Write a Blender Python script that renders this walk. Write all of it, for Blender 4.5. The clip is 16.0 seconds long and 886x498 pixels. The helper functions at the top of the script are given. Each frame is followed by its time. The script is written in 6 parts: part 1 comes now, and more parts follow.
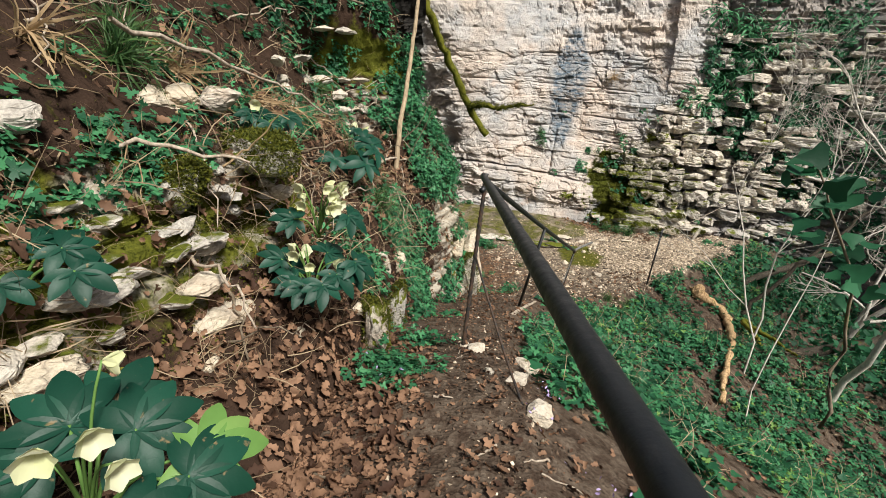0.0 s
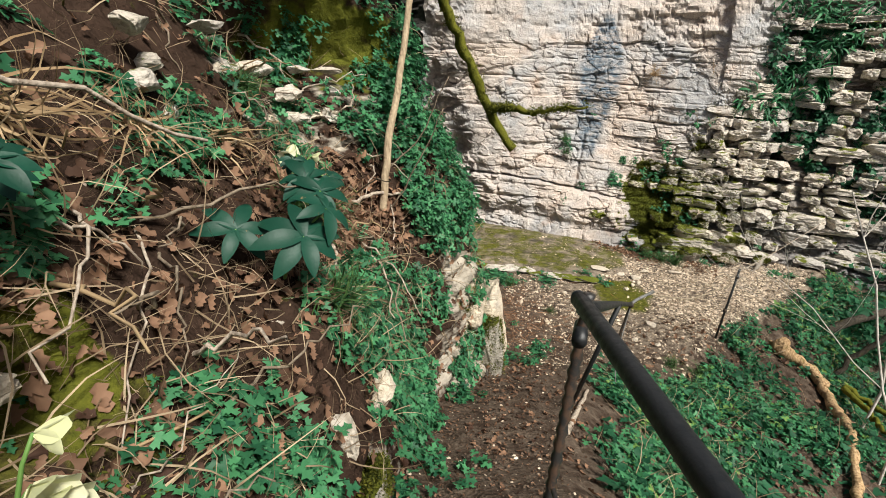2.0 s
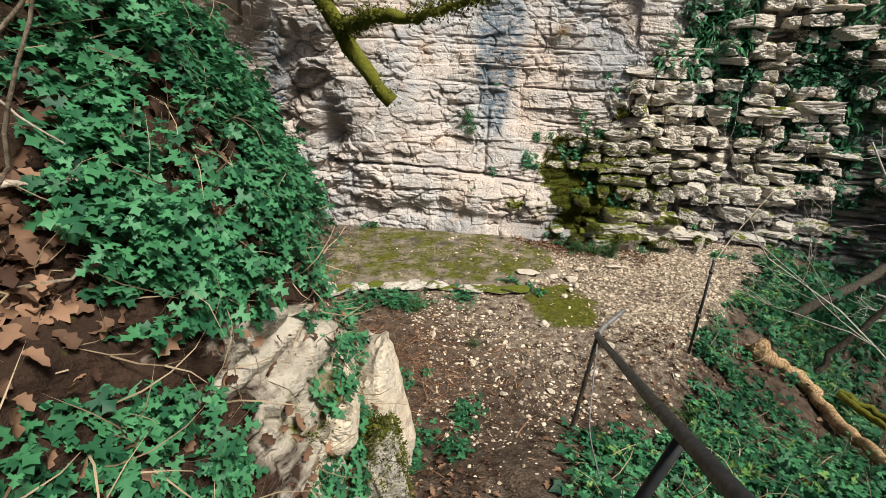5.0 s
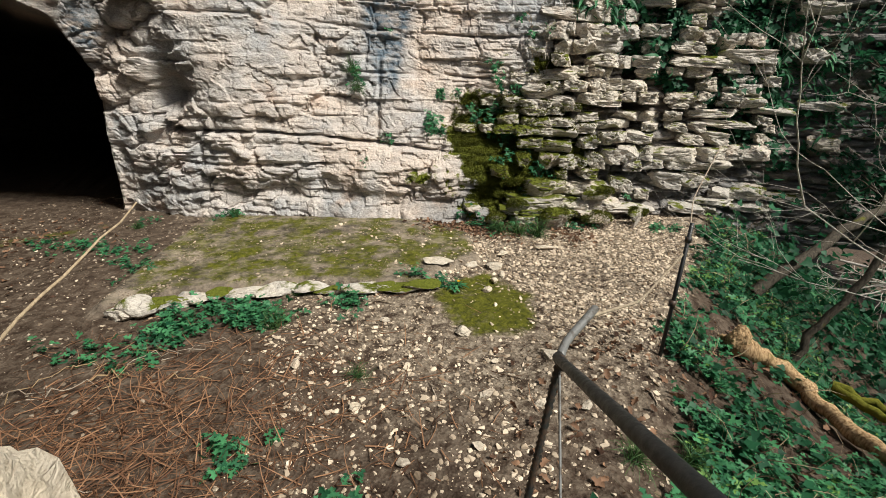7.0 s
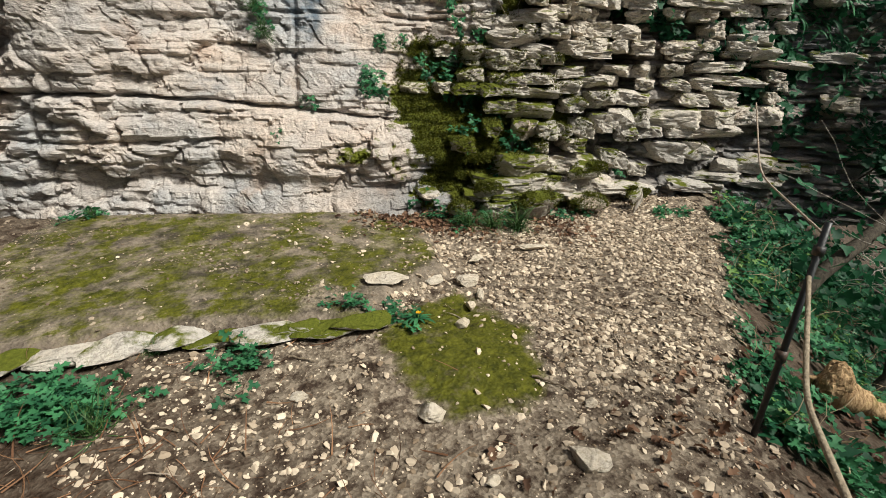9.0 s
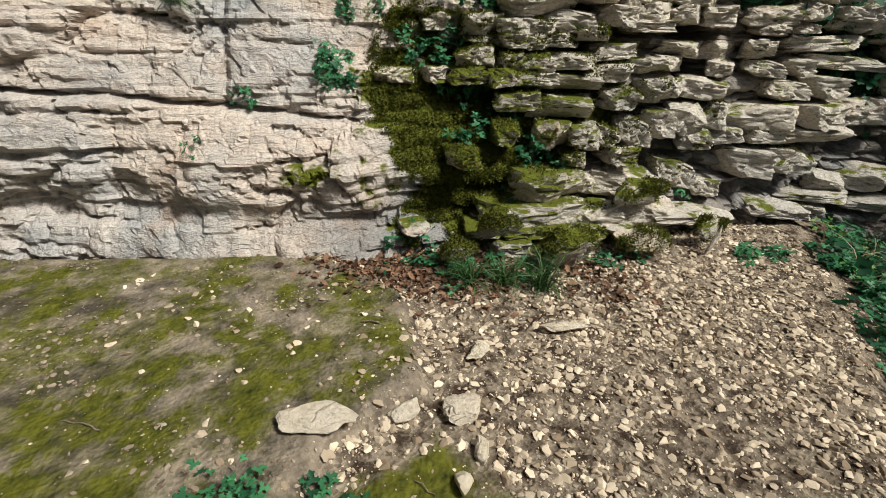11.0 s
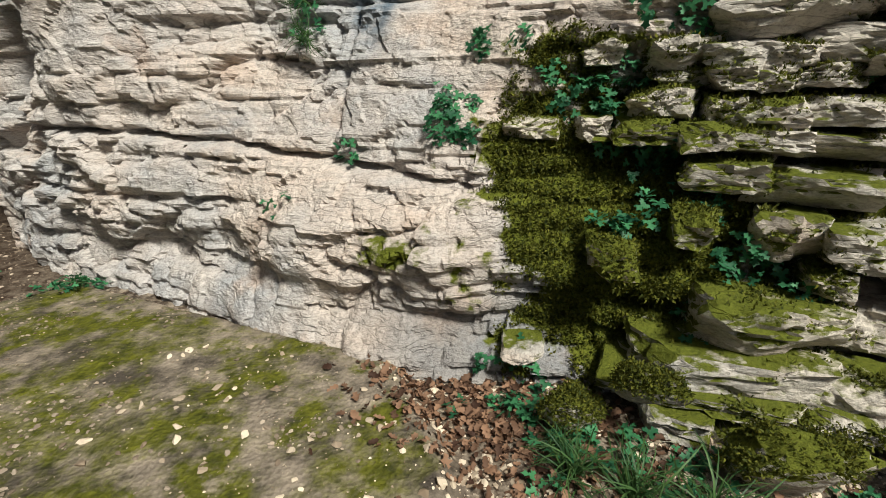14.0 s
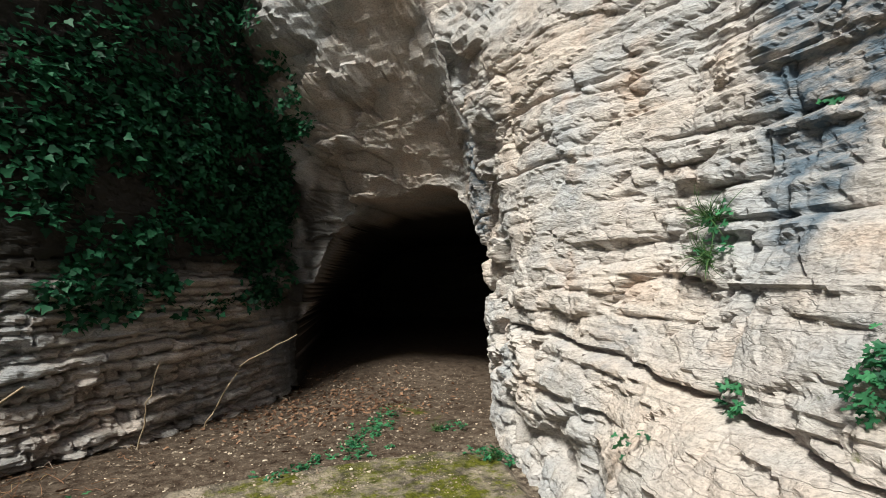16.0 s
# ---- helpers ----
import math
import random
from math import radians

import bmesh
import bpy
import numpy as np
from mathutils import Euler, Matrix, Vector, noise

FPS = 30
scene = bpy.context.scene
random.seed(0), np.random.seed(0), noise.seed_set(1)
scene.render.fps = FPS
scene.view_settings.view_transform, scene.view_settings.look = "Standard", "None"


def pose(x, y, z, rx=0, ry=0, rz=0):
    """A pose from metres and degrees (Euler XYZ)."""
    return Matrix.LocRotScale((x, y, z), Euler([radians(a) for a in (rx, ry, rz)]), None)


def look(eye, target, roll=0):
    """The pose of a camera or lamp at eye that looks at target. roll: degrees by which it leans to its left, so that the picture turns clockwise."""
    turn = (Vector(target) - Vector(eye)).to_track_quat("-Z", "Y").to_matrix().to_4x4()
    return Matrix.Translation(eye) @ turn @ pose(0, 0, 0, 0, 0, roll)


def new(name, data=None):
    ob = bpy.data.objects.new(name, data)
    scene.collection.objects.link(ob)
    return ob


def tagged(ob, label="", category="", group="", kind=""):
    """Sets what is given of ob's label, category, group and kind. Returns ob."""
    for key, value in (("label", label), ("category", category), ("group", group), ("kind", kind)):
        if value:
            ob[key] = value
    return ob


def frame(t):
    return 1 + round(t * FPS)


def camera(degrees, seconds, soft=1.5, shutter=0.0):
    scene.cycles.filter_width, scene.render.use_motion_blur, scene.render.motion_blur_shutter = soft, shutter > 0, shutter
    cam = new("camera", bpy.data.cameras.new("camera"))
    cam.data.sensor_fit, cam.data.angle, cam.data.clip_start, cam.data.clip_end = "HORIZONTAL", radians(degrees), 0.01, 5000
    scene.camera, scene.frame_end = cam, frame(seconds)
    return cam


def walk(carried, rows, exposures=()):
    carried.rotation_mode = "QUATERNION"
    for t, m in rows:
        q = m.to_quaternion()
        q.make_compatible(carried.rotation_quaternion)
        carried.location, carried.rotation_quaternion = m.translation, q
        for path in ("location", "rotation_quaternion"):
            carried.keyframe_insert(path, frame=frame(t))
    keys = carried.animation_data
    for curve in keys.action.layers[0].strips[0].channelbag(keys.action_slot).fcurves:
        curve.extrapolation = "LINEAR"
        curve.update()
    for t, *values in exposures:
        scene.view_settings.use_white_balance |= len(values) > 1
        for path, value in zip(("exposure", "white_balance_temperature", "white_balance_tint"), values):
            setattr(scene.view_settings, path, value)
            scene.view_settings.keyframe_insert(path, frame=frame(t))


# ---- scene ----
cam = camera(86.6, 16.0, soft=0.9)
PATH = [
    (0, (0.0, 0.119, 3.534), (0.017, 1.989, 2.825), 2.3),
    (0.5, (-0.037, 0.646, 3.455), (-0.031, 2.517, 2.748), 2.2),
    (1, (-0.06, 1.187, 3.465), (-0.067, 3.058, 2.759), 2.1),
    (1.5, (-0.067, 1.679, 3.423), (-0.081, 3.55, 2.715), 2.1),
    (2, (-0.076, 2.164, 3.418), (-0.076, 4.036, 2.712), 2.0),
    (2.5, (-0.053, 2.569, 3.369), (-0.021, 4.441, 2.666), 1.9),
    (3, (-0.063, 2.961, 3.303), (-0.016, 4.834, 2.604), 1.7),
    (3.5, (-0.013, 3.318, 3.221), (0.07, 5.19, 2.523), 1.6),
    (4, (0.01, 3.67, 3.107), (0.168, 5.536, 2.407), 1.1),
    (4.5, (0.138, 3.975, 2.993), (0.409, 5.828, 2.291), 0.7),
    (4.7, (0.223, 4.101, 2.926), (0.539, 5.947, 2.225), 0.5),
    (6.8, (1.012, 5.667, 2.083), (1.702, 7.408, 1.382), 0.8),
    (7, (1.074, 5.805, 2.035), (1.79, 7.535, 1.33), 0.7),
    (7.5, (1.258, 6.172, 1.911), (2.055, 7.856, 1.182), 0.8),
    (7.9, (1.399, 6.454, 1.82), (2.249, 8.115, 1.1), 0.6),
    (8, (1.412, 6.56, 1.805), (2.28, 8.204, 1.066), 1.0),
    (8.2, (1.451, 6.717, 1.715), (2.334, 8.35, 0.97), 1.1),
    (10.3, (2.242, 8.256, 1.634), (3.124, 9.828, 0.768), 0.5),
    (10.5, (2.329, 8.389, 1.612), (3.202, 9.967, 0.748), 0.6),
    (11, (2.618, 8.643, 1.6), (3.455, 10.247, 0.748), 0.4),
    (11.5, (2.868, 8.788, 1.592), (3.67, 10.433, 0.786), 0.2),
    (12, (3.041, 8.934, 1.535), (3.807, 10.615, 0.77), 0.3),
    (12.5, (3.206, 9.106, 1.496), (3.951, 10.824, 0.793), 0.3),
    (13, (3.417, 9.249, 1.522), (4.084, 11.0, 0.82), -0.0),
    (13.5, (3.523, 9.375, 1.514), (3.946, 11.206, 0.828), -0.6),
    (14, (3.585, 9.594, 1.543), (3.576, 11.472, 0.854), -1.2),
    (14.5, (3.71, 9.753, 1.582), (3.176, 11.568, 0.933), -0.9),
    (15, (3.881, 9.906, 1.669), (2.818, 11.522, 1.161), -1.7),
    (15.5, (3.968, 10.013, 1.701), (2.534, 11.391, 1.488), -2.3),
    (16, (4.162, 10.159, 1.758), (2.495, 11.259, 1.864), -1.8),
]

walk(cam, [(t, look(eye, target, roll)) for t, eye, target, roll in PATH], [(0.0, 0.54, 6500, 8), (4.5, 0.50, 6500, 8), (8.0, 0.35, 6500, 6), (11.0, 0.27, 6500, 5), (13.0, 0.30, 6480, 5), (14.5, 0.38, 6400, 4), (16.0, 0.56, 6250, 4)])

# ---- world and light: bright overcast sky above a wooded gorge ----
world = bpy.data.worlds.new("overcast")
world.use_nodes = True
scene.world = world
wn = world.node_tree
sky = wn.nodes.new("ShaderNodeTexSky")
sky.sky_type = "NISHITA"
sky.sun_disc = False
sky.sun_elevation = radians(51)
sky.sun_rotation = radians(144)
sky.air_density, sky.dust_density, sky.ozone_density = 1.0, 4.0, 0.6
wn.links.new(sky.outputs[0], wn.nodes["Background"].inputs[0])
wn.nodes["Background"].inputs[1].default_value = 0.05
sun = new("sun", bpy.data.lights.new("sun", "SUN"))
sun.data.energy, sun.data.angle, sun.data.color = 4.8, radians(13), (1.0, 0.965, 0.90)
sun.matrix_world = look((8.3, -1.2, 14), (1.5, 8, 0))

# ---- numeric helpers ----
rng = np.random.default_rng(7)


def hash01(ix, iy, iz):
    h = ix.astype(np.int64) * 374761393 + iy.astype(np.int64) * 668265263 + iz.astype(np.int64) * 1274126177
    h = (h ^ (h >> 13)) & 0xFFFFFFFF
    h = (h * 1103515245 + 12345) & 0xFFFFFFFF
    h = h ^ (h >> 15)
    h = (h * 2246822519) & 0xFFFFFFFF
    return ((h ^ (h >> 13)) & 0xFFFF) / 65535.0


def vnoise(p):
    """Smooth value noise, 0 to 1, for an array of places."""
    i = np.floor(p)
    f = p - i
    f = f * f * (3 - 2 * f)
    x, y, z = i[..., 0], i[..., 1], i[..., 2]
    out = 0
    for a in (0, 1):
        for b in (0, 1):
            for c in (0, 1):
                w = (f[..., 0] if a else 1 - f[..., 0]) * (f[..., 1] if b else 1 - f[..., 1]) * (f[..., 2] if c else 1 - f[..., 2])
                out = out + w * hash01(x + a, y + b, z + c)
    return out


def crag(p, seed):
    """Broken facets: each random cell stands out by its own amount and tilts its own way. Also gives the gap to the next cell."""
    i = np.floor(p)
    best = np.full(p.shape[:-1], 9.0)
    second = best.copy()
    value = np.zeros_like(best)
    for a in (-1, 0, 1):
        for b in (-1, 0, 1):
            for c in (-1, 0, 1):
                q = i + [a, b, c]
                x, y, z = q[..., 0], q[..., 1], q[..., 2]
                h1, h2, h3 = hash01(x + seed, y, z), hash01(x, y + seed + 31, z), hash01(x, y, z + seed + 67)
                d = p - q - np.stack([h1, h2, h3], -1)
                dist = np.sqrt(np.sum(d * d, -1))
                out = (h2 * 2 - 1) + 0.9 * (d[..., 0] * (h1 - 0.5) + d[..., 1] * (h3 - 0.5)) * 2 + 0.9 * d[..., 2] * (h2 - 0.6)
                near = dist < best
                second = np.where(near, best, np.minimum(second, dist))
                value = np.where(near, out, value)
                best = np.where(near, dist, best)
    return value, second - best


def fbm(p, scale, octaves=4, gain=0.5):
    """Layered noise about zero, roughly -1 to 1."""
    out, amp, total = 0, 1.0, 0.0
    for k in range(octaves):
        out = out + amp * (vnoise(p * scale * 2 ** k + 17.3 * k) * 2 - 1)
        total += amp
        amp *= gain
    return out / total


def sstep(a, b, x):
    t = np.clip((x - a) / (b - a), 0, 1)
    return t * t * (3 - 2 * t)


def mesh_np(name, verts, faces, smooth=True):
    """A mesh from an array of places and an array of faces with equal corner counts."""
    me = bpy.data.meshes.new(name)
    k = faces.shape[1]
    me.vertices.add(len(verts))
    me.vertices.foreach_set("co", np.ascontiguousarray(verts, dtype=np.float32).ravel())
    me.loops.add(faces.size)
    me.loops.foreach_set("vertex_index", np.ascontiguousarray(faces, dtype=np.int32).ravel())
    me.polygons.add(len(faces))
    me.polygons.foreach_set("loop_start", np.arange(0, faces.size, k, dtype=np.int32))
    me.polygons.foreach_set("use_smooth", np.full(len(faces), smooth))
    me.update(calc_edges=True)
    return me


def grid_faces(nu, nv):
    a = (np.arange(nu - 1)[:, None] * nv + np.arange(nv - 1)[None, :]).ravel()
    return np.stack([a, a + nv, a + nv + 1, a + 1], 1)


def mask(me, name, values):
    at = me.attributes.new(name, "FLOAT", "POINT")
    at.data.foreach_set("value", np.ascontiguousarray(values, dtype=np.float32).ravel())


def grid_normals(P):
    du = np.gradient(P, axis=0)
    dv = np.gradient(P, axis=1)
    n = np.cross(du, dv)
    return n / (np.linalg.norm(n, axis=-1, keepdims=True) + 1e-9)


def part(name, data, material, parent=None, label="", smooth=True):
    """Links a bmesh or mesh as one object, under a thing or a part."""
    if isinstance(data, bmesh.types.BMesh):
        me = bpy.data.meshes.new(name)
        data.to_mesh(me)
        data.free()
        for p in me.polygons:
            p.use_smooth = smooth
        data = me
    if material and not data.materials:
        data.materials.append(material)
    ob = new(name, data)
    if parent:
        ob.parent = parent
    if label:
        ob["label"] = label
    return ob


def empty(name, at=(0, 0, 0)):
    ob = new(name)
    ob.location = at
    return ob


# ---- materials ----
class Nodes:
    """A short way to write node materials."""

    def __init__(self, name):
        self.mat = bpy.data.materials.new(name)
        self.mat.use_nodes = True
        self.tree = self.mat.node_tree
        self.bsdf = self.tree.nodes["Principled BSDF"]

    def node(self, kind, inputs=(), **settings):
        n = self.tree.nodes.new(kind)
        for k, v in settings.items():
            if k == "operation":
                n.operation = v
            elif k == "data_type":
                n.data_type = v
            elif k == "blend_type":
                n.blend_type = v
            elif k == "attribute_name":
                n.attribute_name = v
            elif k == "feature":
                n.feature = v
        for k, v in dict(inputs).items():
            if isinstance(v, bpy.types.NodeSocket):
                self.tree.links.new(v, n.inputs[k])
            else:
                n.inputs[k].default_value = v
        return n

    def coords(self):
        return self.node("ShaderNodeTexCoord").outputs["Object"]

    def noise(self, vec, scale, detail=5.0, rough=0.6):
        return self.node("ShaderNodeTexNoise", {"Vector": vec, "Scale": scale, "Detail": detail, "Roughness": rough}).outputs["Fac"]

    def ramp(self, fac, lo, hi):
        return self.node("ShaderNodeMapRange", {"Value": fac, "From Min": lo, "From Max": hi}).outputs[0]

    def mix(self, fac, a, b, mode="MIX"):
        n = self.tree.nodes.new("ShaderNodeMix")
        n.data_type, n.blend_type = "RGBA", mode
        for k, v in ((0, fac), (6, a), (7, b)):
            if isinstance(v, bpy.types.NodeSocket):
                self.tree.links.new(v, n.inputs[k])
            else:
                n.inputs[k].default_value = v if k == 0 else (*v, 1.0)
        return n.outputs[2]

    def maths(self, op, a, b=0.0):
        return self.node("ShaderNodeMath", {0: a, 1: b}, operation=op).outputs[0]

    def attr(self, name):
        return self.node("ShaderNodeAttribute", attribute_name=name).outputs["Fac"]

    def finish(self, colour, rough=0.8, bump=None, strength=0.5, distance=0.01, spec=0.3):
        for k, v in (("Base Color", colour), ("Roughness", rough)):
            if isinstance(v, bpy.types.NodeSocket):
                self.tree.links.new(v, self.bsdf.inputs[k])
            else:
                self.bsdf.inputs[k].default_value = (*v, 1.0) if k == "Base Color" else v
        self.bsdf.inputs["Specular IOR Level"].default_value = spec
        if bump is not None:
            b = self.node("ShaderNodeBump", {"Height": bump, "Strength": strength, "Distance": distance})
            self.tree.links.new(b.outputs[0], self.bsdf.inputs["Normal"])
        return self.mat


def rock_material(name, cream, grey, dark, masks=True, mossy=0.2):
    n = Nodes(name)
    c = n.node("ShaderNodeNewGeometry").outputs["Position"]
    flat = n.node("ShaderNodeMapping", {"Vector": c, "Scale": (1.0, 1.0, 2.3 if masks else 1.5)}).outputs[0]
    big, mid, fine = n.noise(c, 0.9, 4), n.noise(flat, 5.0, 6), n.noise(flat, 34.0, 6, 0.7)
    col = n.mix(n.ramp(big, 0.38, 0.62), cream, grey)
    col = n.mix(n.maths("MULTIPLY", n.ramp(mid, 0.45, 0.75), 0.55), col, (0.60, 0.555, 0.50))
    col = n.mix(n.maths("MULTIPLY", n.ramp(n.noise(c, 2.3, 5), 0.56, 0.72), 0.5), col, (0.52, 0.36, 0.26))
    col = n.mix(n.maths("MULTIPLY", n.ramp(fine, 0.55, 0.36), 0.5), col, dark)
    warp = n.node("ShaderNodeVectorMath", {0: n.node("ShaderNodeMapping", {"Vector": c, "Scale": (1.6, 1.6, 11.0)}).outputs[0], 1: n.node("ShaderNodeTexNoise", {"Vector": flat, "Scale": 3.5, "Detail": 4.0}).outputs["Color"]}, operation="ADD").outputs[0]
    vor = n.node("ShaderNodeTexVoronoi", {"Vector": warp, "Scale": 1.6}, feature="DISTANCE_TO_EDGE").outputs["Distance"]
    seam = n.maths("MULTIPLY", n.ramp(vor, 0.030, 0.0), n.ramp(n.noise(c, 1.7, 3), 0.42, 0.6))
    col = n.mix(n.maths("MULTIPLY", seam, 0.3), col, (0.07, 0.055, 0.045))
    if masks:
        wet = n.maths("MULTIPLY", n.attr("stain"), n.ramp(n.noise(flat, 6.0, 5), 0.3, 0.6))
        col = n.mix(wet, col, (0.12, 0.155, 0.19))
        # Real streaks and weathered foot stone, plus painted shade, all mixed to near-black.
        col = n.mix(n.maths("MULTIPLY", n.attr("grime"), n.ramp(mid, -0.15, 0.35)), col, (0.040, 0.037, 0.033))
        m = n.ramp(n.maths("ADD", n.attr("moss"), n.maths("MULTIPLY", n.maths("SUBTRACT", n.noise(c, 9.0, 6), 0.5), 1.3)), 0.45, 0.6)
        green = n.mix(n.noise(c, 40.0, 3), (0.035, 0.05, 0.008), (0.17, 0.18, 0.025))
        col = n.mix(m, col, green)
    else:
        geo = n.node("ShaderNodeNewGeometry").outputs["Normal"]
        up = n.node("ShaderNodeSeparateXYZ", {"Vector": geo}).outputs[2]
        off = n.node("ShaderNodeVectorMath", {0: c, 1: (4.55, 11.6, 0.85)}, operation="SUBTRACT").outputs[0]
        off = n.node("ShaderNodeMapping", {"Vector": off, "Scale": (1.0, 0.7, 1.0)}).outputs[0]
        near = n.ramp(n.node("ShaderNodeVectorMath", {0: off}, operation="LENGTH").outputs["Value"], 1.1, 0.1)
        m = n.ramp(n.maths("ADD", n.maths("ADD", n.maths("MULTIPLY", up, mossy), n.maths("MULTIPLY", near, 0.33)), n.noise(c, 4.5, 6)), 0.70, 0.78)
        col = n.mix(m, col, n.mix(n.noise(c, 50.0, 3), (0.04, 0.055, 0.01), (0.16, 0.17, 0.025)))
    bump = n.maths("SUBTRACT", n.maths("ADD", mid, n.maths("MULTIPLY", fine, 0.6)), n.maths("MULTIPLY", seam, 0.25))
    return n.finish(col, 0.92, bump, 0.9, 0.038, 0.06)


LIMESTONE = rock_material("limestone", (0.60, 0.505, 0.435), (0.41, 0.41, 0.415), (0.15, 0.135, 0.12))
BLOCK_STONE = rock_material("limestone_block", (0.62, 0.55, 0.46), (0.46, 0.43, 0.39), (0.13, 0.11, 0.09), False, 0.20)
MOSS_STONE = rock_material("mossy_limestone", (0.50, 0.45, 0.37), (0.36, 0.34, 0.30), (0.12, 0.10, 0.08), False, 0.50)
CREAM_STONE = rock_material("cream_stone", (0.66, 0.56, 0.42), (0.52, 0.46, 0.38), (0.30, 0.24, 0.17), False, 0.08)


def ground_material():
    n = Nodes("trodden_ground")
    c = n.coords()
    big, mid, fine = n.noise(c, 1.3, 5), n.noise(c, 9.0, 6), n.noise(c, 55.0, 5, 0.7)
    soil = n.mix(mid, (0.016, 0.011, 0.008), (0.085, 0.056, 0.040))
    vor = n.node("ShaderNodeTexVoronoi", {"Vector": c, "Scale": 42.0, "Randomness": 1.0})
    grit = n.mix(vor.outputs["Color"], (0.09, 0.066, 0.046), (0.36, 0.30, 0.23))
    g = n.maths("MULTIPLY", n.attr("gravel"), n.ramp(n.maths("ADD", mid, n.maths("MULTIPLY", fine, 0.4)), 0.58, 0.78))
    col = n.mix(g, soil, grit)
    pale = n.mix(n.ramp(n.noise(c, 4.0, 8, 0.7), 0.4, 0.65), (0.055, 0.046, 0.037), (0.34, 0.28, 0.215))
    col = n.mix(n.maths("MULTIPLY", n.attr("slab"), 0.9), col, pale)
    m = n.ramp(n.maths("ADD", n.attr("moss"), n.maths("MULTIPLY", n.maths("SUBTRACT", n.noise(c, 3.4, 8, 0.72), 0.5), 2.2)), 0.25, 0.7)
    bare = n.maths("MULTIPLY", n.attr("slab"), n.ramp(n.noise(c, 1.7, 7, 0.72), 0.52, 0.40))
    m = n.maths("MULTIPLY", m, n.maths("SUBTRACT", 1.0, bare))
    green = n.mix(n.ramp(n.noise(c, 16.0, 6), 0.3, 0.7), (0.030, 0.034, 0.007), (0.125, 0.125, 0.016))
    col = n.mix(m, col, green)
    bump = n.maths("ADD", mid, n.maths("MULTIPLY", n.maths("ADD", fine, vor.outputs["Distance"]), 0.35))
    return n.finish(col, n.ramp(mid, -0.5, 1.2), bump, 0.8, 0.03, 0.08)


GROUND = ground_material()


def bank_material():
    n = Nodes("bank_earth")
    c = n.coords()
    mid, fine = n.noise(c, 7.0, 6), n.noise(c, 45.0, 5, 0.7)
    earth = n.mix(mid, (0.010, 0.007, 0.005), (0.072, 0.043, 0.030))
    flat = n.node("ShaderNodeMapping", {"Vector": c, "Scale": (1.0, 1.0, 3.0)}).outputs[0]
    stone = n.mix(n.noise(flat, 8.0, 6), (0.20, 0.17, 0.13), (0.58, 0.52, 0.43))
    r = n.ramp(n.maths("ADD", n.attr("rock"), n.maths("MULTIPLY", n.maths("SUBTRACT", n.noise(flat, 3.0, 5), 0.5), 1.2)), 0.42, 0.58)
    col = n.mix(r, earth, stone)
    m = n.ramp(n.maths("ADD", n.attr("moss"), n.maths("MULTIPLY", n.maths("SUBTRACT", n.noise(c, 5.0, 6), 0.5), 1.4)), 0.45, 0.62)
    col = n.mix(m, col, n.mix(n.noise(c, 45.0, 3), (0.035, 0.045, 0.008), (0.15, 0.15, 0.02)))
    return n.finish(col, 0.9, n.maths("ADD", mid, n.maths("MULTIPLY", fine, 0.5)), 0.9, 0.04, 0.06)


BANK = bank_material()


def leaf_material(name, dark, light, rough=0.45, island=True, translucent=0.25, spots=None):
    n = Nodes(name)
    r = n.node("ShaderNodeNewGeometry").outputs["Random Per Island"] if island else n.node("ShaderNodeObjectInfo").outputs["Random"]
    c = n.coords()
    col = n.mix(r, dark, light)
    col = n.mix(n.maths("MULTIPLY", n.noise(c, 30.0, 4), 0.35), col, tuple(v * 0.45 for v in dark))
    if spots:
        col = n.mix(n.ramp(n.noise(c, 22.0, 3), 0.66, 0.72), col, spots)
    n.finish(col, rough, n.noise(c, 60.0, 3), 0.25, 0.004, 0.22)
    if translucent:
        t = n.node("ShaderNodeBsdfTranslucent", {"Color": n.mix(0.5, col, light)})
        m = n.node("ShaderNodeMixShader", {0: translucent, 1: n.bsdf.outputs[0], 2: t.outputs[0]})
        n.tree.links.new(m.outputs[0], n.tree.nodes["Material Output"].inputs[0])
    return n.mat


HERB = leaf_material("herb_leaf", (0.014, 0.075, 0.036), (0.085, 0.29, 0.12), 0.5)
IVY = leaf_material("ivy_leaf", (0.008, 0.045, 0.022), (0.03, 0.14, 0.06), 0.55)
HELLEBORE = leaf_material("hellebore_leaf", (0.005, 0.036, 0.021), (0.012, 0.066, 0.040), 0.48, True, 0.10, (0.16, 0.12, 0.06))
SPRING = leaf_material("young_leaf", (0.12, 0.25, 0.06), (0.22, 0.36, 0.10), 0.45)
PETAL = leaf_material("pale_petal", (0.62, 0.66, 0.30), (0.80, 0.78, 0.58), 0.5, True, 0.35)
DRY = leaf_material("dry_leaf", (0.045, 0.022, 0.014), (0.33, 0.19, 0.115), 0.75, True, 0.15)
GRASS = leaf_material("grass_blade", (0.02, 0.06, 0.02), (0.09, 0.17, 0.05), 0.5)
STRAW_PALE = leaf_material("pale_straw", (0.16, 0.11, 0.065), (0.48, 0.37, 0.24), 0.7, True, 0.15)
STRAW = leaf_material("straw", (0.22, 0.14, 0.07), (0.52, 0.38, 0.22), 0.7, True, 0.15)
MOSS = leaf_material("moss_frond", (0.028, 0.040, 0.006), (0.150, 0.150, 0.016), 0.8, True, 0.2)
YELLOW = leaf_material("yellow_petal", (0.80, 0.42, 0.01), (0.90, 0.55, 0.02), 0.5)
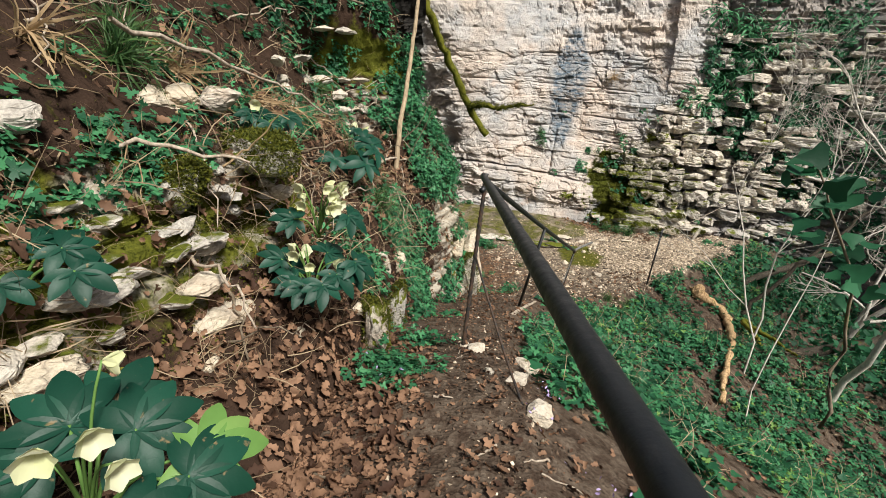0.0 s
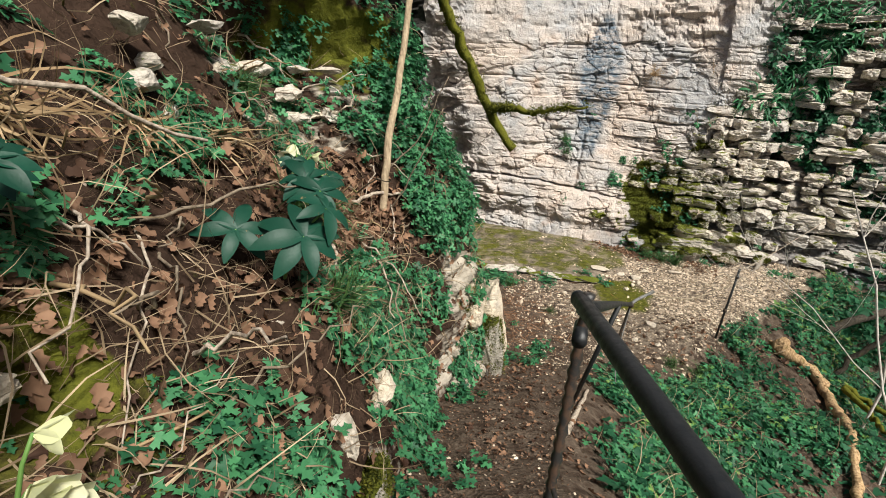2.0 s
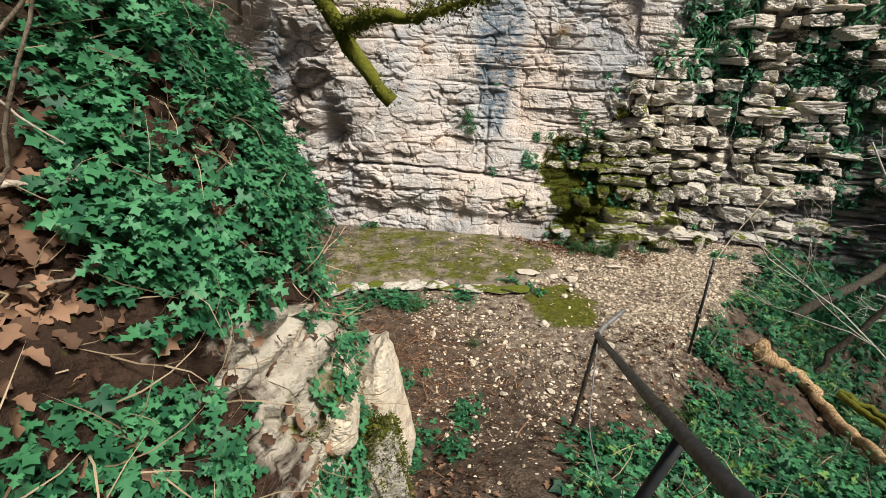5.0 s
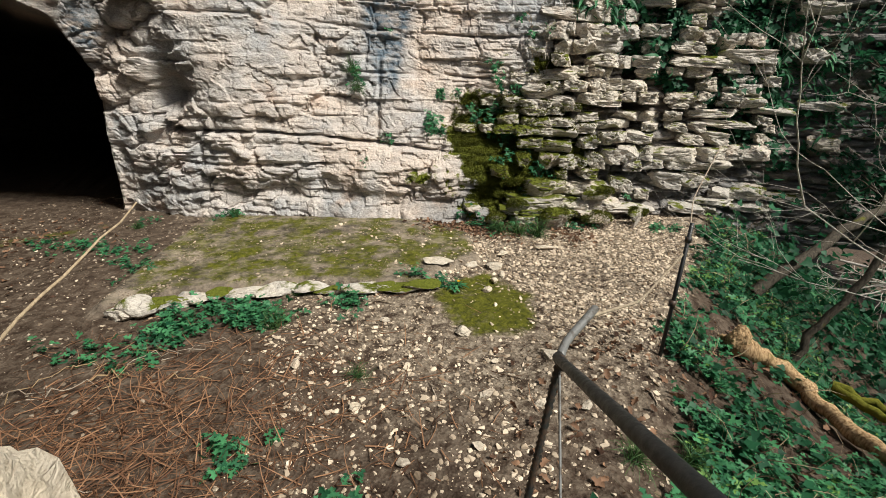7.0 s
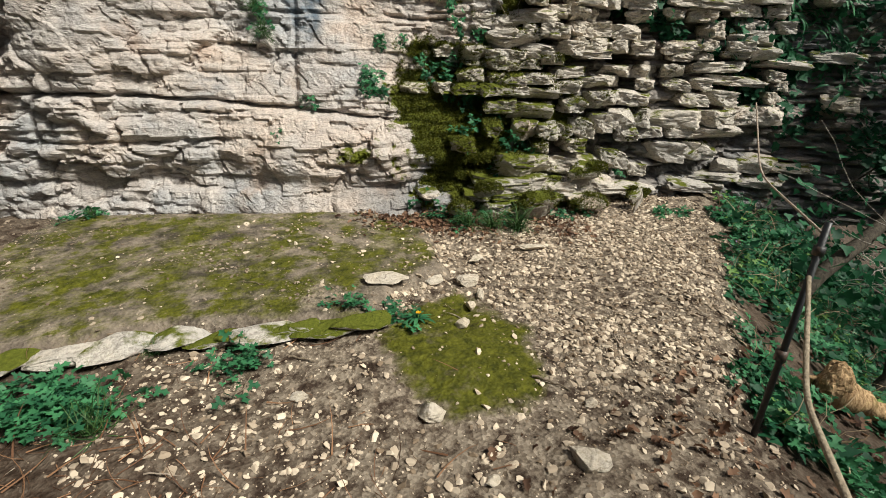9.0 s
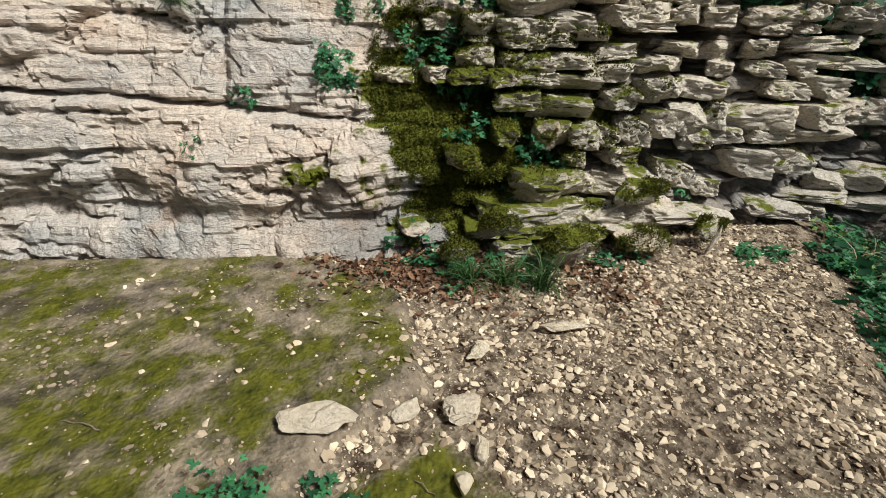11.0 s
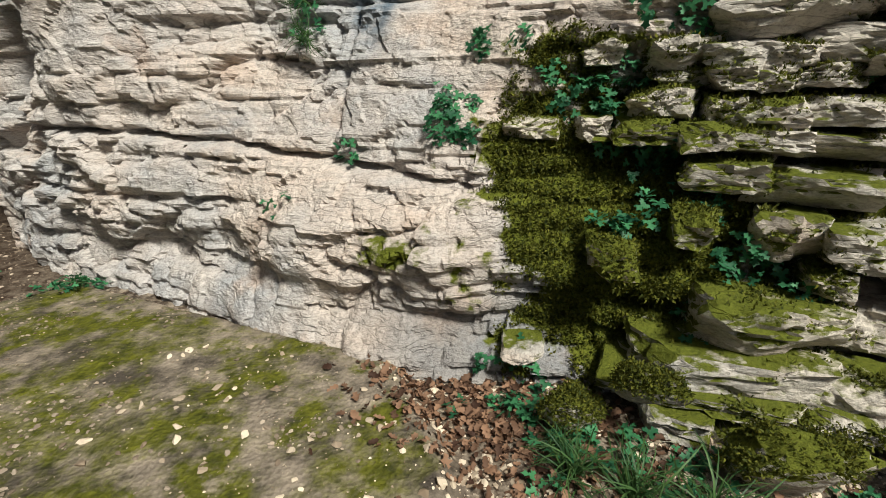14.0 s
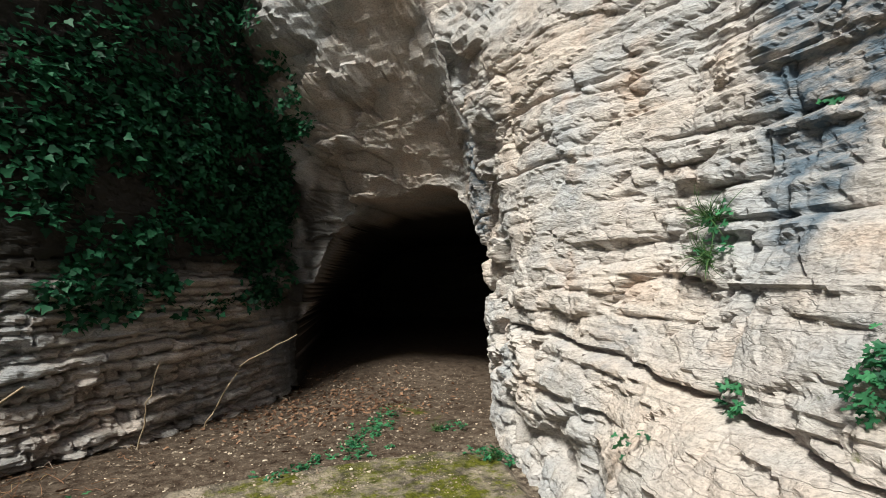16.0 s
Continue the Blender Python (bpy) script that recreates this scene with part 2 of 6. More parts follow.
LILAC = leaf_material("lilac_petal", (0.42, 0.30, 0.62), (0.62, 0.52, 0.78), 0.5)


def wood_material(name, dark, light, mossy=0.0):
    n = Nodes(name)
    c = n.coords()
    st = n.node("ShaderNodeMapping", {"Vector": c, "Scale": (6.0, 6.0, 1.5)}).outputs[0]
    g = n.noise(st, 8.0, 6)
    col = n.mix(n.ramp(g, 0.3, 0.7), dark, light)
    if mossy:
        m = n.ramp(n.noise(c, 4.0, 6), 1 - mossy - 0.05, 1 - mossy + 0.08)
        col = n.mix(m, col, n.mix(n.noise(c, 60.0, 2), (0.04, 0.05, 0.008), (0.18, 0.17, 0.02)))
    return n.finish(col, 0.85, n.maths("ADD", g, n.noise(c, 50.0, 4)), 0.7, 0.012, 0.12)


BARK = wood_material("bark", (0.10, 0.075, 0.05), (0.26, 0.21, 0.155), 0.35)
PALE_BARK = wood_material("pale_bark", (0.24, 0.18, 0.115), (0.46, 0.36, 0.24))
TWIG = wood_material("dead_twig", (0.20, 0.15, 0.11), (0.48, 0.41, 0.33))
DARK_BARK = wood_material("dark_bark", (0.03, 0.025, 0.02), (0.10, 0.085, 0.065), 0.35)
MOSSY_BARK = wood_material("mossy_bark", (0.06, 0.045, 0.03), (0.12, 0.10, 0.06), 0.75)
LOG = wood_material("rotten_log", (0.13, 0.07, 0.03), (0.62, 0.43, 0.24), 0.36)


def metal_material(name, base, rust, amount, rough):
    n = Nodes(name)
    c = n.coords()
    f = n.ramp(n.noise(c, 18.0, 7, 0.7), 0.75 - amount, 0.85 - amount)
    col = n.mix(f, base, rust)
    return n.finish(col, n.node("ShaderNodeMapRange", {"Value": n.noise(c, 40.0, 5), "From Min": 0.3, "From Max": 0.7, "To Min": rough - 0.08, "To Max": rough + 0.2}).outputs[0], n.noise(c, 120.0, 4), 0.35, 0.002, 0.5)


BLACK_PAINT = metal_material("black_paint", (0.008, 0.009, 0.010), (0.030, 0.027, 0.025), 0.06, 0.45)
RUSTY = metal_material("rusty_rebar", (0.022, 0.021, 0.02), (0.07, 0.042, 0.028), 0.3, 0.4)
GALV = metal_material("galvanised", (0.13, 0.13, 0.125), (0.07, 0.06, 0.05), 0.25, 0.5)
ROPE = wood_material("old_rope", (0.20, 0.16, 0.11), (0.40, 0.33, 0.24))

# ---- the lie of the land ----
PATH_Y = [-6, 0, 2.1, 2.95, 3.9, 4.6, 5.85, 6.45, 6.9, 7.6, 8.2, 60]
PATH_Z = [2.9, 2.1, 1.92, 1.70, 1.42, 1.06, 0.645, 0.44, 0.28, 0.10, 0.0, 0.0]
PATH_X = [-0.1, 0.0, 0.0, 0.05, 0.15, 0.3, 0.75, 1.0, 1.25, 1.75, 2.2, 2.2]
EDGE_Y = [6.6, 7.2, 8.22, 8.74, 9.28, 9.76, 10.23, 11, 14]
EDGE_X = [2.2, 3.0, 3.84, 4.65, 5.3, 6.12, 6.6, 7.6, 10]
PLATEAU = [(-0.4, 10.35), (0.4, 10.42), (1.4, 10.3), (2.55, 9.82), (2.9, 10.15), (3.35, 10.25), (3.62, 11.05), (3.3, 11.85), (1.8, 12.5), (0.7, 13.0), (0.25, 12.6)]
TONGUE = [(2.62, 9.85), (3.3, 10.0), (3.5, 9.3), (3.2, 8.75), (2.62, 8.78), (2.5, 9.3)]


def inside(poly, x, y, soft):
    """About 1 within a polygon, 0 outside it, with a soft rim."""
    d = np.full(x.shape, 1e9)
    ins = np.zeros(x.shape, bool)
    for (ax, ay), (bx, by) in zip(poly, poly[1:] + poly[:1]):
        ex, ey = bx - ax, by - ay
        t = np.clip(((x - ax) * ex + (y - ay) * ey) / (ex * ex + ey * ey), 0, 1)
        d = np.minimum(d, np.hypot(x - ax - t * ex, y - ay - t * ey))
        ins ^= ((ay > y) != (by > y)) & (x < ex * (y - ay) / (ey if ey else 1e-9) + ax)
    return sstep(-soft, soft, np.where(ins, d, -d))


def height(x, y):
    """Height of the ground."""
    p = np.stack([x, y, np.zeros_like(x)], -1)
    zc, xc = np.interp(y, PATH_Y, PATH_Z), np.interp(y, PATH_Y, PATH_X)
    right = np.maximum(x - xc - 0.45, 0)
    low = -0.05 - 0.13 * np.maximum(x - 2.6, 0) - 0.30 * np.maximum(6.3 - y, 0)
    fall = zc - 0.42 * right - 0.1 * right * np.clip(right, 0, 1)
    k = 0.15
    slope = np.maximum(fall, low) + k * np.exp(-np.abs(fall - low) / k) * 0.5 * sstep(0, 0.6, right)
    edge = np.maximum(x - np.interp(y, EDGE_Y, EDGE_X), 0)
    flat = -0.24 * edge - 0.05 * edge * np.clip(edge, 0, 3)
    w = sstep(6.4, 7.7, y)
    z = slope * (1 - w) + flat * w
    z = np.maximum(z, -3.5 - 0.3 * np.maximum(np.abs(x), 0) ** 0.5)
    z = z + 0.09 * inside(PLATEAU, x, y, 0.06)
    z = z - 0.20 * sstep(-0.3, -3.0, x) * sstep(9, 12, y)
    deep = -0.87 * (x + 2.5) + 0.46 * (y - 13.3)
    z = z + 0.075 * np.maximum(deep - 1.0, 0) * (np.hypot(x, y - 10) < 16)
    rough = 1 - 0.6 * inside(PLATEAU, x, y, 0.1)
    return z + rough * (0.035 * fbm(p, 1.6, 4) + 0.018 * fbm(p, 9.0, 3)) + sstep(4, 12, x) * 0.5 * fbm(p, 0.5, 3)


def spread(lo, hi, fine_lo, fine_hi, step, coarse):
    a = np.arange(fine_lo, fine_hi, step)
    n = coarse
    left = fine_lo - (fine_lo - lo) * (np.arange(n, 0, -1) / n) ** 3
    right = fine_hi + (hi - fine_hi) * (np.arange(0, n + 1) / n) ** 3
    return np.concatenate([left, a, right])


gx = spread(-300, 300, -4.2, 7.5, 0.035, 26)
gy = spread(-300, 300, -1.0, 14.5, 0.035, 26)
GX, GY = np.meshgrid(gx, gy, indexing="ij")
GZ = height(GX, GY)
ground_mesh = mesh_np("ground", np.stack([GX, GY, GZ], -1).reshape(-1, 3), grid_faces(len(gx), len(gy)))
plat = inside(PLATEAU, GX, GY, 0.12)
tong = inside(TONGUE, GX, GY, 0.18)
mask(ground_mesh, "slab", plat)
mask(ground_mesh, "moss", 0.75 * np.exp(-(((GX + 1.6) / 1.3) ** 2 + ((GY - 13.3) / 0.45) ** 2)) + 0.55 * plat + 0.85 * tong * (1 - plat) - 0.35 * (1 - np.maximum(plat, tong)))
on_flat = sstep(7.0, 8.6, GY) * (1 - sstep(0.0, 0.5, GX - np.interp(GY, EDGE_Y, EDGE_X)))
mask(ground_mesh, "gravel", np.clip(0.25 + on_flat * sstep(1.2, 3.0, GX + 0.3 * (GY - 8)), 0, 1))
ground = tagged(part("ground", ground_mesh, GROUND), "trodden brown earth with limestone gravel and a mossy stone terrace", "ground", kind="structure")


def ground_z(x, y):
    return float(height(np.array([float(x)]), np.array([float(y)]))[0])


# ---- the rock wall with the cave, in one sheet ----
WALL = [(-0.3, 6.7), (-1.3, 7.6), (-1.85, 9.3), (-2.4, 10.3), (-3.2, 11.35), (-4.3, 12.45), (-0.72, 14.08), (0.25, 13.4), (0.9, 13.0), (1.9, 12.5),
        (3.2, 12.0), (4.2, 11.55), (5.0, 11.1), (6.1, 10.85), (7.2, 10.6), (8.6, 10.2), (11, 8.6), (14, 5.0), (16, 0.0)]


def bed_relief(u, z, seed, thick_lo, thick_hi, long_lo, long_hi, crack):
    """Bedded rock: each bed is broken into blocks that stand out by random amounts, with recessed joints."""
    r = np.random.default_rng(seed)
    levels = [-1.0]
    while levels[-1] < 10:
        levels.append(levels[-1] + r.uniform(thick_lo, thick_hi))
    levels = np.array(levels)
    b = np.clip(np.searchsorted(levels, z) - 1, 0, len(levels) - 2)
    dz = np.minimum(z - levels[b], levels[b + 1] - z)
    bed_off = r.uniform(-1, 1, len(levels))
    joint = r.uniform(0.2, 1.0, len(levels))
    period = r.uniform(long_lo, long_hi, len(levels))
    s = u / period[b] + 7.7 * b
    cell = np.floor(s)
    jit = hash01(cell, b.astype(float), np.zeros_like(cell) + seed)
    du = np.minimum(s - cell, cell + 1 - s) * period[b]
    block = hash01(cell, b.astype(float), np.zeros_like(cell) + seed + 9) * 2 - 1
    out = 0.45 * bed_off[b] + 0.55 * block
    cut = joint[b] * np.exp(-(dz / crack) ** 2) + 0.7 * (jit > 0.35) * np.exp(-(du / (crack * 0.9)) ** 2)
    return out, np.minimum(cut, 1.2)


def make_wall():
    W = np.array(WALL)
    seg = np.hypot(*np.diff(W, axis=0).T)
    U = np.concatenate([[0], np.cumsum(seg)])
    uL, uR = U[5], U[6]
    fine = np.arange(U[2], U[15], 0.022)
    u = np.concatenate([np.arange(0, U[2], 0.05), fine, np.arange(U[15], U[-1], 0.12)])
    zz = np.concatenate([np.arange(-0.5, 4.2, 0.022), np.arange(4.2, 9.0, 0.06)])
    x0, y0 = np.interp(u, U, W[:, 0]), np.interp(u, U, W[:, 1])
    # round the corners of the plan
    def blur(a, r):
        g = np.interp(np.arange(0, U[-1], 0.02), u, a)
        k = np.hanning(2 * int(r / 0.02) + 1)
        g2 = np.convolve(np.pad(g, len(k) // 2, mode="edge"), k / k.sum(), "valid")
        return np.interp(u, np.arange(0, U[-1], 0.02), g2)
    x0, y0 = blur(x0, 0.3), blur(y0, 0.3)
    tx, ty = np.gradient(x0, u), np.gradient(y0, u)
    ln = np.hypot(tx, ty) + 1e-9
    nx, ny = ty / ln, -tx / ln  # out of the rock
    UU, ZZ = np.meshgrid(u, zz, indexing="ij")
    X0 = np.repeat(x0[:, None], len(zz), 1)
    p0 = np.stack([X0, np.repeat(y0[:, None], len(zz), 1), ZZ], -1)
    # lean into the rock with height
    low = np.interp(u, [U[5], U[6], U[7], U[8], U[9], U[10], U[12], U[14], U[-1]], [0, 0.0, 0.02, 0.12, 0.42, 0.52, 0.42, 0.3, 0.3])[:, None]
    high = np.interp(u, [U[5], U[6], U[7], U[9], U[10], U[12], U[14], U[-1]], [-0.05, -0.05, 0.05, 0.3, 0.32, 0.3, 0.2, 0.2])[:, None]
    zp = np.maximum(ZZ, 0)
    lean = low * np.minimum(zp, 2.0) + high * np.maximum(zp - 2.0, 0)
    spring = np.interp(u, [U[2], U[4], U[5] + 0.6, U[6] - 0.2], [1.4, 1.5, 2.6, 3.2])[:, None]
    over = (0.04 * sstep(0, 1.4, ZZ - spring) + (0.02 + 0.48 * sstep(U[4], U[5] + 0.8, UU)) * np.clip(ZZ - spring - 0.2, 0, 2.4)) * (1 - sstep(U[6] - 0.2, U[6] + 1.5, UU))
    over = over * sstep(U[1], U[2], UU)
    # relief
    shift = 0.95 * np.clip(ZZ - 1.1, 0, 2.4)
    smooth_part = 1 - sstep(U[10] + shift, U[11] + 0.3 + shift, UU)
    zw = ZZ + 0.10 * fbm(p0, 0.8, 3) + 0.035 * fbm(p0, 4.0, 2)
    o1, c1 = bed_relief(UU + 0.25 * fbm(p0, 3.0, 2), zw, 3, 0.10, 0.42, 0.5, 1.6, 0.016)
    o2, c2 = bed_relief(UU + 0.12 * fbm(p0 + 5, 5.0, 2), zw + 0.02 * fbm(p0, 9.0, 2), 11, 0.05, 0.17, 0.16, 0.55, 0.022)
    o3, c3 = bed_relief(UU + 0.1 * fbm(p0 + 9, 6.0, 2), zw + 0.05 * UU, 21, 0.03, 0.09, 0.12, 0.5, 0.014)
    gate = sstep(-0.1, 0.35, fbm(p0 + 3, 1.1, 3)) * (0.35 + 0.65 * sstep(U[8], U[9], UU))
    warp = np.stack([fbm(p0 + 20 * k, 2.5, 3) for k in range(3)], -1) * 0.16
    g1, e1 = crag((p0 + warp) * [1.7, 1.7, 3.0], 1)
    g2, e2 = crag((p0 + warp * 0.6) * [5.0, 5.0, 7.5], 5)
    patch = sstep(-0.25, 0.3, fbm(p0 + 8, 0.8, 3))
    d = smooth_part * ((0.02 + 0.025 * sstep(U[8], U[9], UU)) * o1 - 0.075 * c1 * (0.2 + 0.8 * gate) + 0.012 * o3 * gate - 0.018 * c3 * gate)
    mouth = sstep(U[3], U[4], UU) * (1 - sstep(U[6] + 0.5, U[6] + 1.3, UU)) * sstep(0.3, 1.5, ZZ)
    d = d + (0.055 + 0.13 * mouth) * g1 * (0.4 + 0.6 * patch) + 0.030 * g2 * (0.35 + 0.65 * patch) - 0.05 * patch * np.exp(-(e1 / 0.10) ** 2) - 0.018 * patch * np.exp(-(e2 / 0.12) ** 2)
    d = d + (1 - smooth_part) * (0.10 * o2 - 0.14 * c2 - 0.38)
    d = d - 0.5 * np.exp(-((p0[..., 0] - 6.45 - 0.1 * fbm(p0, 1.0, 2)) / 0.13) ** 2) * sstep(0.8, 1.3, ZZ) * (UU > U[10])
    d = d + 0.12 * fbm(p0, 0.9, 3) + 0.03 * fbm(p0 * [1, 1, 2.0], 4.5, 4) + 0.016 * fbm(p0, 16.0, 3)
    d = d + (1 - sstep(U[4], U[5] + 0.3, UU)) * (0.10 * o2 - 0.13 * c2) * (1 - sstep(1.8, 2.4, ZZ))
    # the swollen foot of the face, the long open joints and the upright crack with grass
    d = d + 0.27 * np.exp(-((ZZ - 0.62) / 0.36) ** 2) * sstep(U[9], U[9] + 0.8, UU) * (1 - sstep(U[11] + 0.2, U[12] + 0.3, UU))
    px = p0[..., 0]
    wave = 0.03 * fbm(p0, 1.5, 3) + 0.012 * fbm(p0, 8.0, 2)
    for zs, depth in (((1.22, 1.06, 0.86), 0.13), ((0.74, 0.78, 0.62), 0.06), ((1.62, 1.52, 1.40), 0.06), ((2.15, 2.00, 1.95), 0.08), ((2.75, 2.62, 2.5), 0.07), ((3.4, 3.3, 3.2), 0.07)):
        zc = np.interp(px, [0.8, 2.66, 4.2], zs) + wave
        open_ = sstep(-0.35, 0.1, fbm(p0 + 30 * depth + zs[0], 1.3, 2)) if depth < 0.1 else 1.0
        d = d + smooth_part * (px > 0) * open_ * (-depth * np.exp(-((ZZ - zc) / 0.022) ** 2) + 0.035 * (ZZ < zc) * (ZZ > zc - 0.35))
    d = d - 0.07 * np.exp(-((px - 2.68 - wave) / 0.03) ** 2) * sstep(1.0, 1.1, ZZ) * (1 - sstep(1.9, 2.3, ZZ)) * (UU > U[7])
    # the undercut low on the pale face
    d = d - 0.09 * np.exp(-((ZZ - 0.42 - 0.06 * fbm(p0, 2.0, 2)) / 0.13) ** 2) * sstep(U[8] - 0.4, U[8] + 0.3, UU) * (1 - sstep(U[9] + 0.2, U[10] - 0.2, UU))
    d = d + 0.20 * (1 - sstep(0.0, 0.35, ZZ)) * sstep(U[9], U[10], UU)
    # hollow beside the cave mouth
    d = d - 0.42 * np.exp(-(((UU - U[6] - 0.95) / 0.28) ** 2 + ((ZZ - 1.75) / 0.38) ** 2))
    out = d - lean + over
    P = np.stack([p0[..., 0] + nx[:, None] * out, p0[..., 1] + ny[:, None] * out, ZZ], -1)
    # the cave: the sheet goes deep inside the arch of its mouth
    s = np.clip((UU - uL) / (uR - uL), -1, 2)
    wob = 0.20 * fbm(p0, 1.9, 3)
    arch = 3.15 * np.clip(1 - np.abs((s - 0.56) / 0.5) ** 3.2, 0, 1) ** 0.5 + wob
    sideL, sideR = (UU - uL) / 0.5 + wob, (uR - 0.05 - UU) / 0.28 + wob
    top = (arch - ZZ) / 0.55
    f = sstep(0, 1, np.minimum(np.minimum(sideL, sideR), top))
    vault = 0.6 * sstep(2.6, -0.3, ZZ - arch) * sstep(0.05, 0.3, s) * (1 - sstep(0.85, 1.0, s))
    P[..., 0] += f * (-8.0 + 7.4 * np.clip(s, 0, 1)) + vault * -0.35
    P[..., 1] += f * (3.0 + 6.5 * np.clip(s, 0, 1)) + vault * 0.75
    P[..., 2] += f * (0.5 * fbm(p0, 1.2, 3)) * (ZZ > 0.2)
    return P, UU, ZZ, U, f, nx


WP, WU, WZ, WALL_U, CAVE_F, _ = make_wall()
wall_mesh = mesh_np("cliff", WP.reshape(-1, 3), grid_faces(*WP.shape[:2])[:, ::-1], False)
wx, wy, wz = WP[..., 0], WP[..., 1], WP[..., 2]
streak = np.exp(-((wx - 3.32 - 0.12 * (wz - 3.5)) / (0.10 + 0.30 * sstep(1.5, 3.2, wz) * (1 - sstep(3.9, 4.75, wz)))) ** 4) * sstep(1.5, 2.2, wz) * (1 - sstep(4.5, 4.8, wz))
streak = streak * (WU > WALL_U[9])
soot = np.exp(-((WU - WALL_U[6] + 0.05) / 0.22) ** 2) * sstep(1.8, 2.6, WZ) * (1 - sstep(3.2, 4.2, WZ)) * 1.3
splash = 0.55 * np.exp(-(((wx - 2.05) / 0.22) ** 2 + ((wz - 1.28) / 0.22) ** 2))
mask(wall_mesh, "stain", np.clip(1.7 * streak + soot + splash, 0, 1))
low_moss = np.clip(1.15 - np.hypot((wx - 4.65 - 0.25 * (wz - 0.9)) / 1.15, (wz - 0.95) / 1.15) + 0.95 * fbm(WP, 1.8, 3) + 0.7 * fbm(WP, 6.0, 3) + 0.75 * np.exp(-(((wx - 4.5) / 0.5) ** 2 + ((wz - 0.6) / 0.6) ** 2)), 0, 1) + 0.75 * np.exp(-(((wx - 3.25) / 0.28) ** 2 + ((wz - 0.62) / 0.14) ** 2))
mask(wall_mesh, "moss", np.where(WU > WALL_U[8], low_moss + 0.32 * sstep(4.2, 6.0, wx) - 0.05, 0.12))
# Shade behind the ivy curtain, put into the upper left wall's colour.
left_shade = (1 - sstep(WALL_U[4], WALL_U[5] + 0.6, WU)) * sstep(1.6, 2.2, WZ)
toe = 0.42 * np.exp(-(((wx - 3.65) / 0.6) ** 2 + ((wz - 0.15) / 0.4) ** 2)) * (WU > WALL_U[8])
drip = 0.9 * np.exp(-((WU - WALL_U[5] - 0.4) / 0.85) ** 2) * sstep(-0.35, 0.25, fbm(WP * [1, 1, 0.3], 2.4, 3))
# Shade painted in: cave interior near-black, sheet behind the right-hand blocks darkened.
mask(wall_mesh, "grime", np.clip(toe + drip + 1.1 * left_shade + 0.5 * sstep(3.9, 4.8, wx - 0.9 * np.clip(wz - 1.1, 0, 2.4)) * (WU > WALL_U[9]) + 1.0 * sstep(0.0, 0.35, CAVE_F) + 0.08 * (1 - sstep(WALL_U[5], WALL_U[6], WU)), 0, 1))
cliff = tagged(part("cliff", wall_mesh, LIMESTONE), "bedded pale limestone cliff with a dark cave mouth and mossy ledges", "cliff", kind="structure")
WN = grid_normals(WP)
WN = np.where(np.sum(WN * (np.array([2.5, 8.5, 3.0]) - WP), -1, keepdims=True) < 0, -WN, WN)

# ---- the earth bank above the path ----
BANK_Y = [-4, 0.5, 2.0, 2.7, 3.6, 5.3, 6.2, 6.9, 7.3]
BANK_X = [[-0.8, -1.0, -1.35, -1.9, -2.8, -4.5], [-0.55, -1.0, -1.3, -1.42, -1.85, -4.2], [-0.50, -0.85, -1.05, -1.13, -1.40, -3.8], [-0.48, -0.64, -0.85, -0.98, -1.22, -3.6], [-0.28, -0.43, -0.62, -0.88, -1.3, -3.2],
          [-0.12, -0.30, -0.40, -0.68, -1.05, -2.2], [0.42, 0.36, 0.22, 0.10, -0.30, -1.0], [0.52, 0.42, 0.28, 0.05, -0.35, -1.1], [-0.1, -0.2, -0.3, -0.4, -0.7, -1.3]]
BANK_Z = [[2.4, 2.9, 3.4, 3.9, 4.5, 6.2], [1.97, 2.24, 2.46, 2.95, 3.32, 5.5], [1.93, 2.2, 2.38, 2.9, 3.28, 5.5], [1.75, 2.18, 2.48, 2.86, 3.22, 5.5], [1.35, 2.05, 2.38, 2.72, 3.3, 5.4],
          [0.85, 1.40, 2.22, 2.50, 2.95, 5.2], [0.45, 1.25, 1.75, 2.40, 3.15, 5.2], [0.0, 0.75, 1.35, 2.2, 3.05, 5.2], [-0.2, 0.6, 1.3, 2.2, 3.0, 5.2]]


